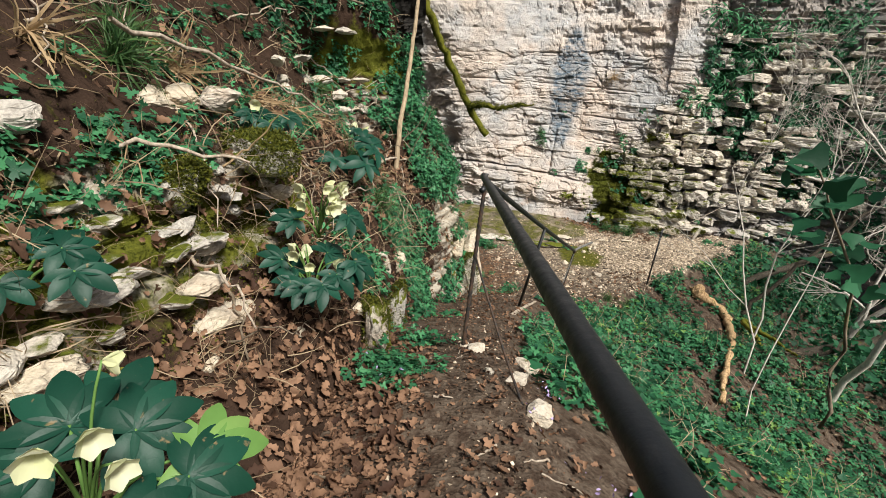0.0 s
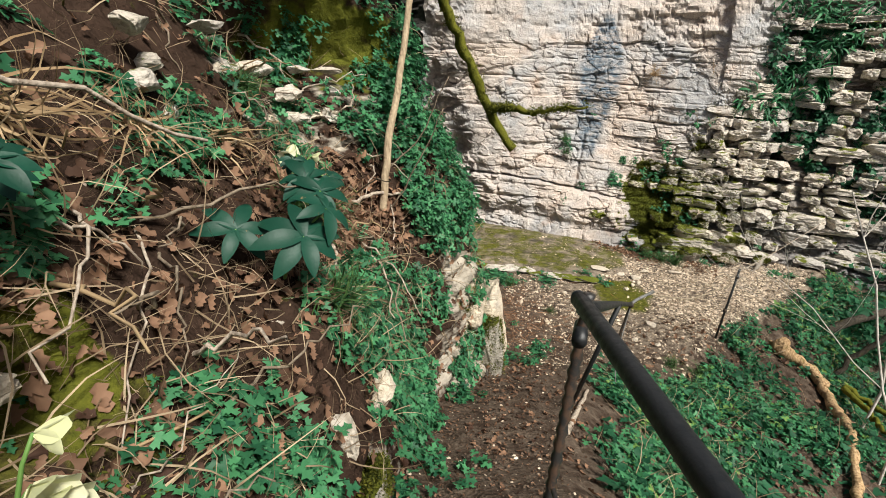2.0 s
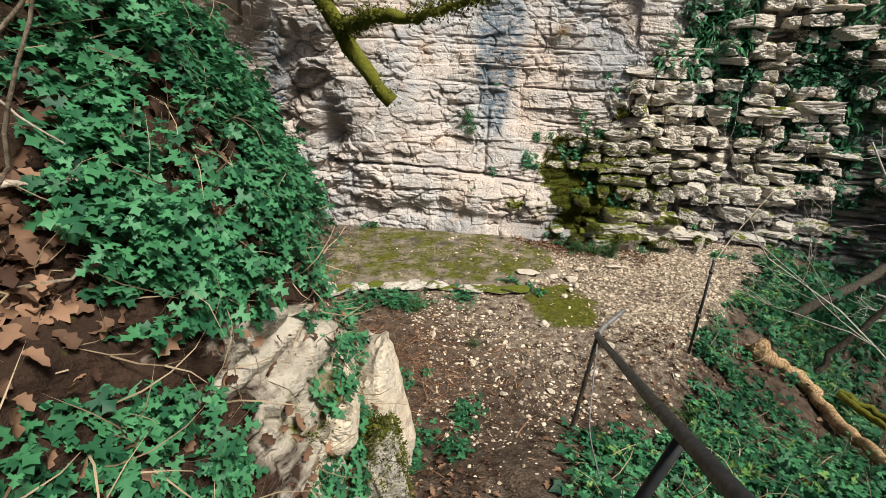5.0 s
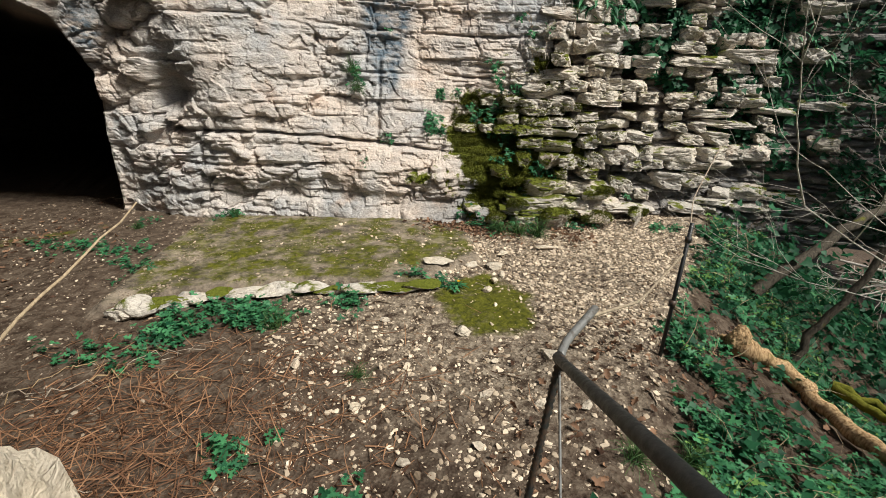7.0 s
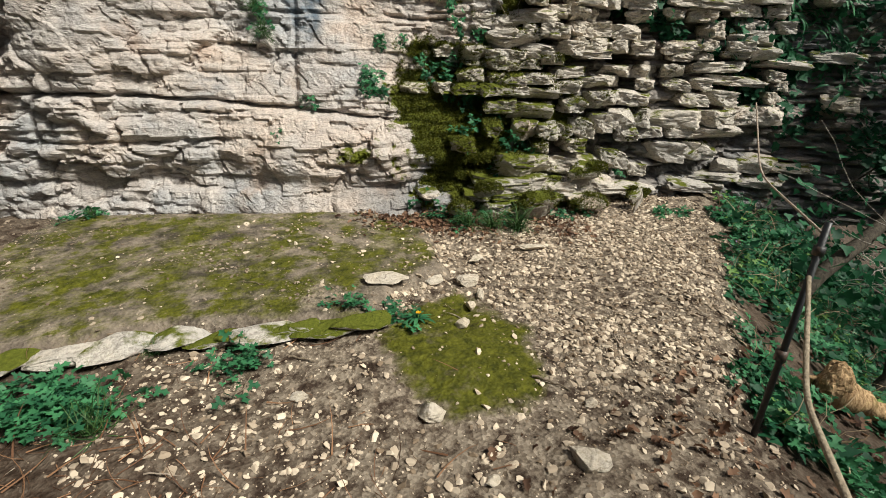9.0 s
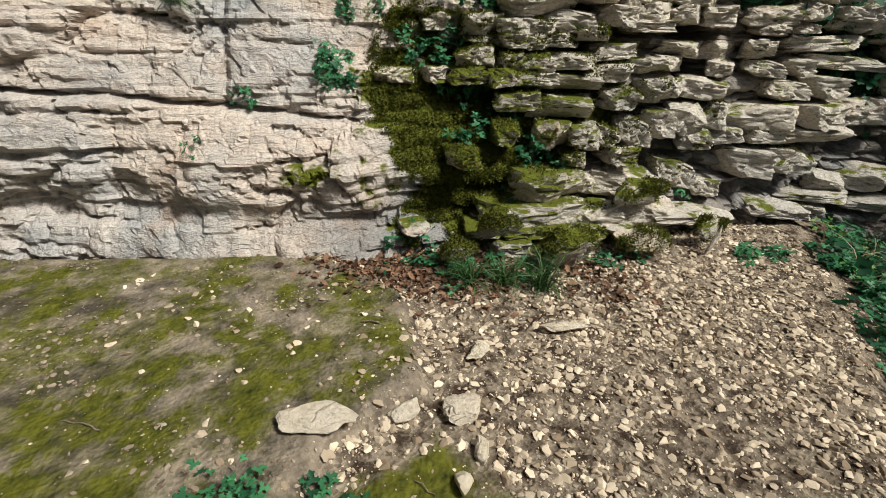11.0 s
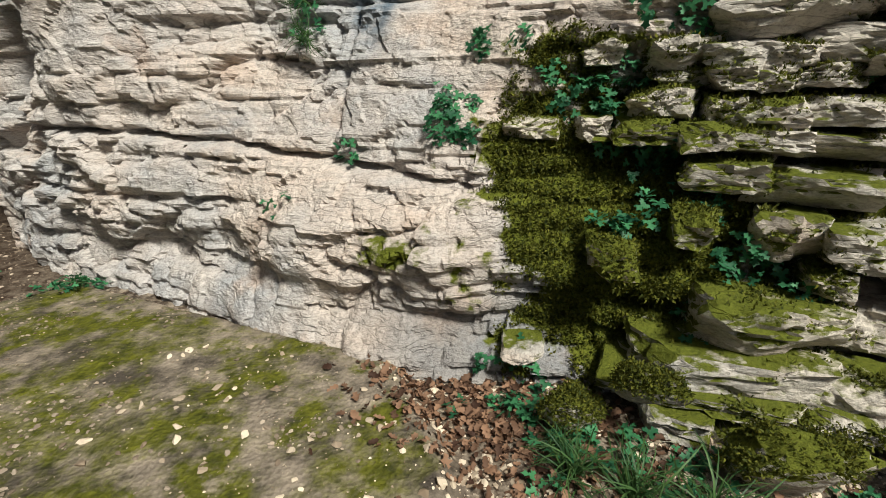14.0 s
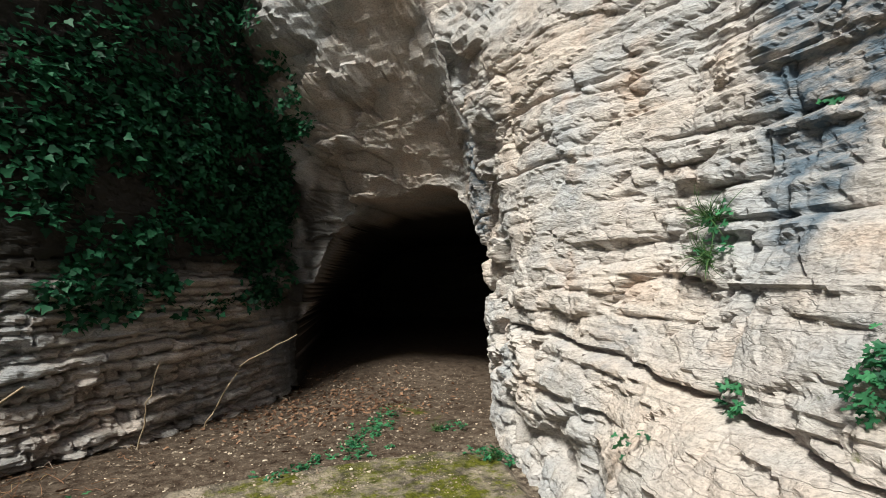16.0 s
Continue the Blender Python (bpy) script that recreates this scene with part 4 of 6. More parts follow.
# stones along the path and terrace
for k, (x, y, sx) in enumerate([(0.30, 2.98, .07), (0.22, 3.12, .04), (0.33, 2.55, .04), (0.60, 2.75, .12), (0.50, 2.45, .09), (0.55, 2.1, .11), (2.55, 8.93, .10), (3.02, 8.32, .10), (1.65, 7.75, .05), (2.35, 8.1, .06),
                                (1.95, 8.6, .05), (1.2, 8.9, .06), (2.0, 9.35, .05), (2.66, 7.9, .05), (2.9, 7.75, .045), (1.5, 8.3, .05), (2.1, 7.7, .045), (3.3, 8.6, .04), (2.6, 8.45, .04), (2.45, 6.75, .07), (2.2, 6.5, .06)]):
    rock("loose_stone", (x, y, ground_z(x, y) + 0.015), (sx * 1.2, sx * 0.9, sx * 0.65), 130 + k, CREAM_STONE, "pale loose limestone lump on bare ground", turn=41 * k, level=3, blocky=0.9, group="loose stones")
for k, (x, y, sx, sy, tu) in enumerate([(2.86, 10.2, .20, .12, -15), (3.45, 10.05, .17, .11, 30), (3.2, 10.15, .12, .07, 10), (3.42, 9.82, .08, .05, 60), (3.28, 9.72, .05, .07, 0), (3.1, 9.55, .06, .05, 20), (4.3, 10.35, .22, .06, -20), (3.75, 10.4, .14, .06, 25)]):
    rock("flat_stone", (x, y, ground_z(x, y) + 0.025), (sx, sy, 0.045), 160 + k, CREAM_STONE, "flat weathered limestone slab on the mossy terrace", turn=tu, level=3, blocky=0.9, group="terrace slabs")
# low kerb of ledge rock along the mossy terrace
kerb = np.array([(-0.08, 10.20), (0.2, 10.26), (0.5, 10.32), (1.3, 10.2), (2.0, 9.98), (2.5, 9.78)])
for k in range(15):
    t = k / 14 * 5
    i = min(int(t), 4)
    x, y = kerb[i] + (kerb[i + 1] - kerb[i]) * (t - i)
    rock("kerb_stone", (x, y, ground_z(x, y - 0.12) + 0.05), (random.uniform(.2, .36), random.uniform(.11, .18), random.uniform(.045, .065) + (0.06 if k < 3 else 0)), 180 + k, MOSS_STONE if k > 11 or k % 4 == 2 else BLOCK_STONE, "long low ledge of pale rock edging the mossy terrace", turn=random.uniform(-22, 5), level=3, blocky=0.8, group="terrace kerb")
# mossy stones at the foot of the cliff
for k, (x, y, z, sx, sy, sz, tu) in enumerate([(4.80, 10.98, .16, .34, .16, .17, -20), (4.40, 11.25, .30, .22, .14, .10, -35), (5.45, 10.85, .14, .34, .14, .13, -12), (5.65, 11.12, .42, .26, .16, .13, -15), (4.15, 11.35, .14, .16, .12, .1, 0), (6.15, 10.75, .15, .2, .1, .12, 0)]):
    rock("mossy_stone", (x, y, z), (sx, sy, sz), 210 + k, MOSS_STONE if k != 2 else CREAM_STONE, "moss-capped pale limestone block at the cliff foot", turn=tu, blocky=0.9, group="cliff-foot stones")
slab = part("leaning_slate", rock_mesh((0.07, 0.02, 0.17), 220, 3, 0.9), BLOCK_STONE)
slab.matrix_world = pose(6.02, 10.62, 0.13, 12, 8, 10)
tagged(slab, "thin grey slab leaning against the cliff foot", "rock")


# ---- plants ----
def herb_patch(name, centres, normals, per, leaf, size, material, label, category, lift=0.5):
    """Many low clumps of leaves, with each leaf on its own bearing and height."""
    k = len(centres)
    c = np.repeat(centres, per, 0)
    n = np.repeat(normals, per, 0)
    n = n * 0.6 + np.array([0, 0, 0.55])
    n /= np.linalg.norm(n, axis=1, keepdims=True)
    sz = size * rng.uniform(0.5, 1.25, k * per)
    turns = frames_on(n, rng.uniform(0, 2 * np.pi, k * per), 0.38)
    reach = np.repeat(rng.uniform(0.6, 1.3, k), per) * size
    places = c + turns[:, :, 1] * (reach * rng.uniform(0.1, 1.2, k * per))[:, None] + n * (reach * lift * rng.uniform(0.2, 1.9, k * per))[:, None]
    return stuff(name, leaf, places, turns, sz, material, label, category)


LOBED, IVYL = lobed_leaf(), ivy_leaf()
by, bz = BP[..., 1], BP[..., 2]
clump = fbm(BP, 2.2, 3)
# herbs and ivy on the bank
dens = sstep(-0.1, 0.35, clump) * (sstep(2.9, 3.7, by) * (0.5 + 0.5 * (BV < 2.2)) + 0.6 * (BV > 3.3)) * (BV > 0.25) * (BV < 4.8) * (1 - 0.8 * np.exp(-(((by - 5.2) / 0.5) ** 2 + ((BV - 3.0) / 0.45) ** 2)))
c, n = pick(BP, BN, dens, 1900)
herb_patch("bank_herbs", c, n, 9, LOBED, 0.054, HERB, "low green lobed-leaf herbs on the earth bank", "herbs")
mound = sstep(5.55, 5.95, by) * sstep(1.9, 2.3, bz) * (1 - sstep(3.5, 3.9, bz))
c, n = pick(BP, BN, mound * (0.06 + sstep(-0.15, 0.25, fbm(BP, 3.5, 3))), 900)
herb_patch("ivy_mound", c + n * 0.05, n, 11, LOBED, 0.048, HERB, "dense green herbs hanging over the bank corner", "herbs", 1.1)
foot = np.exp(-((BV - 0.45) / 0.5) ** 2) * sstep(3.0, 3.8, by) * (by < 6.2) * sstep(-0.2, 0.2, clump)
c, n = pick(BP, BN, foot, 260)
herb_patch("bank_foot_herbs", c, n, 8, LOBED, 0.055, HERB, "leafy herbs along the foot of the bank", "herbs")
c, n = pick(BP, BN, (bz > 3.75) * (by > 2.5) * sstep(0.0, 0.3, clump) * (1 - np.exp(-(((by - 5.6) / 0.6) ** 4 + ((bz - 3.65) / 0.45) ** 4))), 600)
herb_patch("dark_ivy", c, n, 8, IVYL, 0.06, IVY, "dark ivy hanging on the upper bank", "ivy")

# greenery on the slope below the path
def slope_points(count, keep):
    x, y = rng.uniform(0.2, 9.5, count * 6), rng.uniform(0.3, 10.6, count * 6)
    edge = np.interp(y, EDGE_Y, EDGE_X)
    path = np.interp(y, PATH_Y, PATH_X) + 0.42
    d = np.where(y < 7.0, x - path, x - edge)
    p = np.stack([x, y, np.zeros_like(x)], -1)
    w = sstep(0.05, 0.45, d) * sstep(-0.25, 0.25, fbm(p, 1.4, 3) + keep) * np.clip(1.4 - 0.13 * d, 0.25, 1)
    i = np.flatnonzero(rng.uniform(size=len(x)) < w)[:count]
    return on_ground(x[i], y[i])


c, n = slope_points(500, -0.1)
herb_patch("slope_spring_herbs", c, n, 8, LOBED, 0.06, SPRING, "light green young herbs on the slope", "herbs", 0.9)
c, n = slope_points(4600, 0.12)
herb_patch("slope_herbs", c, n, 9, LOBED, 0.062, HERB, "dense green herbs on the slope below the path", "herbs", 0.9)
c, n = slope_points(1500, 0.3)
herb_patch("slope_ivy", c, n, 7, IVYL, 0.085, IVY, "dark glossy ivy on the slope", "ivy", 0.7)
c, n = slope_points(4800, 0.2)
stuff("slope_straw", blade(0.012, 0.8, 4), c, frames_on(n * 0.3 + [0.3, -0.2, 0.3], rng.uniform(0, 6.28, len(c)), 0.6), rng.uniform(0.12, 0.42, len(c)), STRAW_PALE, "dry pale stems among the slope herbs", "dry grass")
c, n = pick(BP, BN, (BV > 0.6) * (by > 0.5) * (0.3 + (clump > 0) + 0.8 * (by > 2.8) * (by < 5.0) * (BV > 2.2)), 5000)
stuff("bank_straw", blade(0.010, 0.8, 4), c, frames_on(n * 0.5 + [0.2, 0, -0.1], rng.uniform(0, 6.28, 5000), 0.7), rng.uniform(0.08, 0.36, 5000), STRAW_PALE, "dry pale stems and roots on the bank", "dry grass")
# herbs by the terrace kerb and the cliff foot
def around(spots, count, sd):
    s = np.array(spots)[rng.integers(len(spots), size=count)]
    return on_ground(s[:, 0] + sd * rng.normal(size=count), s[:, 1] + sd * rng.normal(size=count))


c, n = around([(0.2, 9.75), (0.45, 9.95), (0.75, 9.9), (1.0, 9.7), (1.75, 9.85), (-0.2, 9.6), (0.3, 9.6), (0.9, 9.95)], 110, 0.13)
herb_patch("kerb_herbs", c, n, 9, LOBED, 0.06, HERB, "green herbs below the terrace kerb", "herbs", 0.9)
c, n = around([(0.6, 6.9), (0.75, 7.3), (0.5, 6.6), (0.95, 7.0), (1.2, 7.5), (0.1, 5.6), (-0.1, 3.2), (-0.45, 3.45), (-0.4, 3.6), (-0.3, 3.9), (-0.5, 3.3), (-0.3, 2.45), (-0.15, 2.5), (-0.35, 2.6), (0.75, 8.1), (-0.05, 4.3)], 165, 0.09)
herb_patch("path_herbs", c, n, 9, LOBED, 0.055, HERB, "small green herbs beside the path", "herbs", 0.8)
c, n = around([(4.1, 11.2), (4.5, 11.0), (3.9, 11.5), (5.1, 10.9), (5.3, 10.85), (6.2, 10.5), (6.5, 10.4), (4.25, 11.1), (-0.35, 13.2), (0.6, 12.95), (0.75, 12.9), (2.52, 10.0), (2.72, 9.8)], 90, 0.08)
herb_patch("cliff_foot_herbs", c, n, 8, LOBED, 0.05, HERB, "small herbs at the foot of the cliff", "herbs", 0.8)
c, n = around([(-0.5, 12.1), (-0.8, 12.4), (-1.1, 12.6), (-1.5, 12.9), (-0.3, 11.7), (-0.2, 11.3)], 70, 0.14)
herb_patch("cave_mouth_herbs", c, n, 8, LOBED, 0.045, HERB, "small herbs on the cave-mouth floor", "herbs", 0.6)
# plants in the cracks and ledges of the cliff
wsel = (WU > WALL_U[8])
crackw = wsel * (np.exp(-(((wx - 4.6) / 1.1) ** 2 + ((wz - 1.1) / 0.9) ** 2)) + 0.5 * np.exp(-((wx - 2.72) / 0.06) ** 2) * (wz < 2.2) * (wz > 0.9) + 0.6 * np.exp(-((wx - 3.5) / 0.25) ** 2) * (np.abs(wz - 1.1) < 0.5)) * (fbm(WP, 3.0, 2) > 0.18)
c, n = pick(WP, WN, crackw, 170)
herb_patch("crack_plants", c + n * 0.10 * (c[:, :1] > 4.2), n, 9, LOBED, 0.055, HERB, "small leafy plants rooted in the cliff cracks", "herbs", 0.7)
high = (wx > 6.0) * (wz > 2.6 - 0.75 * (wx - 6.0)) * (wz < 7.5) * (fbm(WP, 0.9, 3) > 0.0) * np.clip((wx - 5.8) / 1.5, 0.1, 1)
c, n = pick(WP, WN, high, 2300)
herb_patch("cliff_ivy", c, n, 8, IVYL, 0.10, IVY, "dark ivy and shrubs hanging on the shaded cliff", "ivy", 1.2)
c, n = pick(WP, WN, (wx > 5.9) * (wz > 2.7 - 0.6 * (wx - 6.2)) * (wz < 5.0) * (wx < 9.5) * (fbm(WP + 4, 1.2, 2) > 0.05), 460)
herb_patch("cliff_ferns", c, n, 9, long_leaf(0.10, 0.7), 0.20, HERB, "bright green fern-like fronds hanging from the cliff", "ferns", 0.5)
left_ivy = (WU < WALL_U[5] - 0.25 + 1.6 * sstep(3.4, 4.2, WZ)) * (WU > WALL_U[1]) * (WZ > 1.3 + 0.3 * fbm(WP, 2.0, 2)) * (wz < 6.5) * (fbm(WP, 1.1, 3) > -0.05) * (1 - CAVE_F)
c, n = pick(WP, WN, left_ivy, 2400)
herb_patch("cave_ivy", c, n, 7, IVYL, 0.095, IVY, "dark ivy curtain over the shaded rock beside the cave", "ivy", 1.0)


# ---- moss pile ----
def moss_pile(name, P, N, weight, count, size, label):
    c, n = pick(P, N, weight, count)
    turns = frames_on(n, rng.uniform(0, 6.28, count), 0.5)
    return stuff(name, blade(0.22, 0.4, 2), c, turns, size * rng.uniform(0.5, 1.4, count), MOSS, label, "moss")


moss_pile("cliff_moss", WP, WN, wsel * sstep(0.45, 0.6, low_moss) * (wx > 3.85), 95000, 0.024, "yellow-green moss cushions on the wet cliff")
moss_pile("bank_moss", BP, BN, (1.5 * np.exp(-((BV - 2.9) / 0.8) ** 2) * (by < 3.2) + (by > 5.7) * (BV < 1.3) + 1.2 * np.exp(-(((by - 6.0) / 0.4) ** 2 + ((bz - 3.6) / 0.35) ** 2))) * (fbm(BP, 3.0, 3) > -0.05), 34000, 0.018, "golden-green moss on the bank rocks")

def moss_on(ob, count, size=0.016, low=-0.35, jitter=0.012):
    """Moss fronds over the upper faces of a stone, as part of that stone."""
    k = len(ob.data.polygons)
    c, n = np.empty(k * 3, np.float32), np.empty(k * 3, np.float32)
    ob.data.polygons.foreach_get("center", c)
    ob.data.polygons.foreach_get("normal", n)
    c, n = c.reshape(-1, 3).astype(float), n.reshape(-1, 3).astype(float)
    w = sstep(low, 0.3, n[:, 2]) * sstep(-0.1, 0.15, fbm(c * 2 + ob.location.x * 7, 3.0, 3) + 0.12)
    if w.sum() > 0:
        i = rng.choice(k, count, p=w / w.sum())
        me = scatter_mesh("moss", blade(0.22, 0.4, 2), c[i] + jitter * rng.normal(size=(count, 3)), frames_on(n[i], rng.uniform(0, 6.28, count), 0.5), size * rng.uniform(0.5, 1.4, count))
        part("moss", me, MOSS, ob, "golden-green moss cushion")


for ob in list(scene.objects):
    if ob.name.startswith(("mossy_boulder", "mossy_mound", "mossy_outcrop", "mossy_stone")) and ob.type == "MESH":
        moss_on(ob, 9000 if ob.name.startswith("mossy_boulder") else 5200, 0.018, -0.9 if ob.name.startswith("mossy_boulder") else -0.35)

# ---- grass tufts ----
def grass_tuft(at, out, count, length, material=GRASS, label="tuft of long drooping grass", group=""):
    base = np.repeat(np.array([at], float), count, 0) + 0.02 * rng.normal(size=(count, 3))
    lean = np.array(out, float) + 0.45 * rng.normal(size=(count, 3))
    lean /= np.linalg.norm(lean, axis=1, keepdims=True)
    turns = frames_on(lean, rng.uniform(0, 6.28, count), 0.15)
    me = scatter_mesh("grass_tuft", blade(0.016, 0.75, 5), base, turns, length * rng.uniform(0.5, 1.2, count))
    return tagged(part("grass_tuft", me, material), label, "grass", group)


def wall_point(x, z):
    """The place on the cliff's face at this x and height."""
    d = (wx - x) ** 2 + (wz - z) ** 2 + np.where(WU > WALL_U[6] + 0.2, 0, 1e6)
    return WP.reshape(-1, 3)[int(np.argmin(d))]


def bank_point(y, z):
    d = (by - y) ** 2 + (bz - z) ** 2
    return BP.reshape(-1, 3)[int(np.argmin(d))]


for x, z, ln in [(2.70, 1.82, 0.2), (2.66, 2.05, 0.22), (4.75, 1.05, 0.16), (4.35, 3.5, 0.25)]:
    q = wall_point(x, z)
    grass_tuft(q + np.array([-0.02, -0.04, 0]), (-0.2, -0.6, 0.25), 90, ln, GRASS if z < 3 else STRAW, "drooping green grass tuft growing from the cliff face", "cliff grass")
for x, y, ln in [(4.28, 10.95, 0.30), (4.5, 10.80, 0.32), (4.08, 11.05, 0.26), (4.05, 11.2, 0.16), (-0.45, 13.05, .14), (0.5, 12.95, .14), (0.78, 12.85, .12), (1.35, 10.12, .12), (1.1, 9.55, .22), (1.6, 8.6, .14), (3.0, 6.95, .25), (3.2, 7.2, .22), (2.9, 7.3, .2)]:
    grass_tuft((x, y, ground_z(x, y)), (0, 0, 1), 110, ln, GRASS, "tuft of fresh green grass on the ground", "ground grass")
for y, z, ln in [(4.55, 2.72, 0.34), (4.62, 2.68, 0.32), (3.05, 2.15, 0.16), (2.5, 3.55, 0.34), (2.7, 3.6, 0.3), (4.1, 2.4, .3), (5.0, 3.3, .2)]:
    q = bank_point(y, z)
    grass_tuft(q, (0.7, -0.15, 0.35), 130, ln, GRASS, "long dark grass tuft drooping over the bank", "bank grass")
for y, z, ln in [(2.9, 3.5, 0.4), (3.4, 3.3, 0.35), (3.9, 3.2, 0.3), (4.4, 3.1, 0.3), (5.1, 2.6, 0.25), (2.2, 3.6, .4)]:
    q = bank_point(y, z)
    grass_tuft(q, (0.8, 0, -0.2), 60, ln, STRAW, "dry straw-coloured grass hanging down the bank", "dry grass")


# ---- hellebores ----
def hellebore(at, size, leaves, flowers, seed, label, upright=0.5, face=(0.6, -0.6), fans=()):
    r = np.random.default_rng(seed)
    plant = tagged(empty("hellebore", at), label, "plant", "hellebores")
    leaflet = long_leaf(0.23, 0.32, 6)
    for tip, nrm, ln, m in fans:
        tube("stem", bend([(0, 0, -0.03), (tip[0] * 0.4, tip[1] * 0.4, tip[2] * 0.6), tip], 6), taper(6, 0.007, 0.005), SPRING, plant, 6)
        n = Vector(nrm).normalized()
        u = n.cross(Vector((0, 0, 1))).normalized()
        w = n.cross(u)
        T, lens = [], []
        for j in range(m):
            a = 2 * math.pi * (j + r.uniform(-0.15, 0.15)) / m
            d = (u * math.cos(a) + w * math.sin(a) - n * r.uniform(-0.05, 0.3)).normalized()
            x = d.cross(n).normalized()
            T.append(np.array([x, d, x.cross(d)]).T)
            lens.append(ln * r.uniform(0.75, 1.1))
        me = scatter_mesh("leaf", long_leaf(0.20, 0.42, 8), np.repeat(np.array([tip]), m, 0), np.array(T), np.array(lens))
        part("leaf", me, HELLEBORE, plant)
    for k in range(leaves):
        a = 2 * math.pi * k / leaves + r.uniform(-0.4, 0.4)
        tip = Vector((math.cos(a) * size * r.uniform(0.5, 1.1) + face[0] * size * 0.4, math.sin(a) * size * r.uniform(0.5, 1.1) + face[1] * size * 0.4, size * upright * r.uniform(0.4, 1.6)))
        tube("stem", bend([(0, 0, -0.03), tip * 0.5 + Vector((0, 0, 0.05)), tip], 6), taper(6, 0.006, 0.004), SPRING, plant, 6)
        m = 7
        fan = np.linspace(-2.2, 2.2, m) + r.uniform(-0.1, 0.1, m)
        away = math.atan2(tip.y, tip.x)
        tilt = r.uniform(-0.1, 0.5)
        T = []
        for q in fan:
            n = Vector((face[0] * 0.75 + 0.5 * math.cos(away) * tilt, face[1] * 0.75 + 0.5 * math.sin(away) * tilt, 0.85)).normalized()
            d = Vector((math.cos(away + q), math.sin(away + q), 0.0))
            d = (d - n * d.dot(n) - n * 0.12).normalized()
            x = d.cross(n).normalized()
            T.append(np.array([x, d, x.cross(d)]).T)
        lens = size * 0.72 * (1 - 0.12 * np.abs(fan)) * r.uniform(0.9, 1.1, m)
        me = scatter_mesh("leaf", leaflet, np.repeat(np.array([tip[:]]), m, 0), np.array(T), lens)
        part("leaf", me, SPRING if seed == 4 and r.uniform() < 0.4 else HELLEBORE, plant)
    for k in range(flowers):
        a = r.uniform(0, 6.28)
        top = Vector((math.cos(a) * size * 0.5 + face[0] * size * 0.3, math.sin(a) * size * 0.5 + face[1] * size * 0.3, size * (upright + 0.55) * r.uniform(0.7, 1.25)))
        tube("flower_stem", bend([(0, 0, 0), top * 0.6 + Vector((0, 0, 0.06)), top], 7), taper(7, 0.005, 0.003), SPRING, plant, 6)
        out = Vector((math.cos(a) + face[0], math.sin(a) + face[1], -0.35)).normalized()
        u = out.orthogonal().normalized()
        T, places = [], []
        for j in range(5):
            b = 2 * math.pi * j / 5
            side = (u * math.cos(b) + out.cross(u) * math.sin(b)).normalized()
            d = (side * 0.85 + out * 0.5).normalized()
            x = d.cross(out).normalized()
            T.append(np.array([x, d, x.cross(d)]).T)
            places.append(top[:])
        me = scatter_mesh("flower", long_leaf(0.42, -0.1, 4), np.array(places), np.array(T), np.full(5, 0.050 * r.uniform(0.8, 1.2)))
        part("flower", me, PETAL, plant, "pale yellow-green cupped flower")
    return plant


hellebore((-0.68, 2.42, 2.38), 0.19, 9, 8, 1, "large hellebore with dark palmate leaves and pale flowers", 0.7)
hellebore((-0.70, 3.86, 2.66), 0.0, 0, 0, 2, "upright hellebore with glossy blue-green leaves", 1.2, fans=[((0.10, -0.03, 0.16), (0.45, -0.55, 0.7), 0.19, 8), ((0.12, 0.16, 0.29), (0.4, -0.5, 0.75), 0.15, 7), ((0.05, 0.20, 0.33), (0.2, -0.6, 0.75), 0.13, 7), ((0.16, 0.08, 0.24), (0.6, -0.3, 0.7), 0.14, 6)])
hellebore((-0.90, 3.80, 2.72), 0.0, 0, 0, 3, "young hellebore rosette on bare earth", 0.5, fans=[((0.06, 0.0, 0.13), (0.4, -0.6, 0.7), 0.15, 6)])
hellebore((-0.82, 0.95, 2.50), 0.24, 10, 4, 4, "hellebore with light green young leaves and flowers", 0.8)
hellebore((-1.32, 1.45, 2.85), 0.17, 6, 0, 5, "hellebore rosette with rounded blue-green leaves", 0.5)
hellebore((-0.68, 2.62, 2.66), 0.19, 2, 12, 6, "hellebore in bloom with yellow-green flowers", 0.7)
hellebore((-0.74, 4.28, 2.88), 0.11, 3, 3, 7, "hellebore with pale flowers among dry stems", 1.0)
hellebore((-1.10, 3.05, 3.15), 0.14, 6, 1, 8, "hellebore half hidden in bank herbs", 0.5)


def dandelion(x, y):
    plant = tagged(empty("dandelion", (x, y, ground_z(x, y))), "dandelion with one yellow flower on the mossy terrace", "plant")
    k = 12
    a = np.linspace(0, 6.28, k, False) + rng.uniform(-0.2, 0.2, k)
    T = [np.array([(-math.sin(b), math.cos(b), 0), (math.cos(b), math.sin(b), 0.1), (0, 0, 1)]).T for b in a]
    part("leaf_rosette", scatter_mesh("leaf_rosette", long_leaf(0.10, 0.35, 6), np.zeros((k, 3)) + [0, 0, 0.02], np.array(T), rng.uniform(0.09, 0.15, k)), HERB, plant)
    tube("stalk", [Vector((0, 0, 0)), Vector((0.0, -0.02, 0.06))], [0.003, 0.003], SPRING, plant, 6)
    k = 24
    a = np.linspace(0, 18.8, k)
    T = [np.array([(-math.sin(b), math.cos(b), 0), (math.cos(b), math.sin(b), 0.3 + 0.6 * (j / k)), (0, 0, 1)]).T for j, b in enumerate(a)]
    part("flower", scatter_mesh("flower", long_leaf(0.2, 0.2, 3), np.zeros((k, 3)) + [0, -0.02, 0.062], np.array(T), np.full(k, 0.02)), YELLOW, plant)


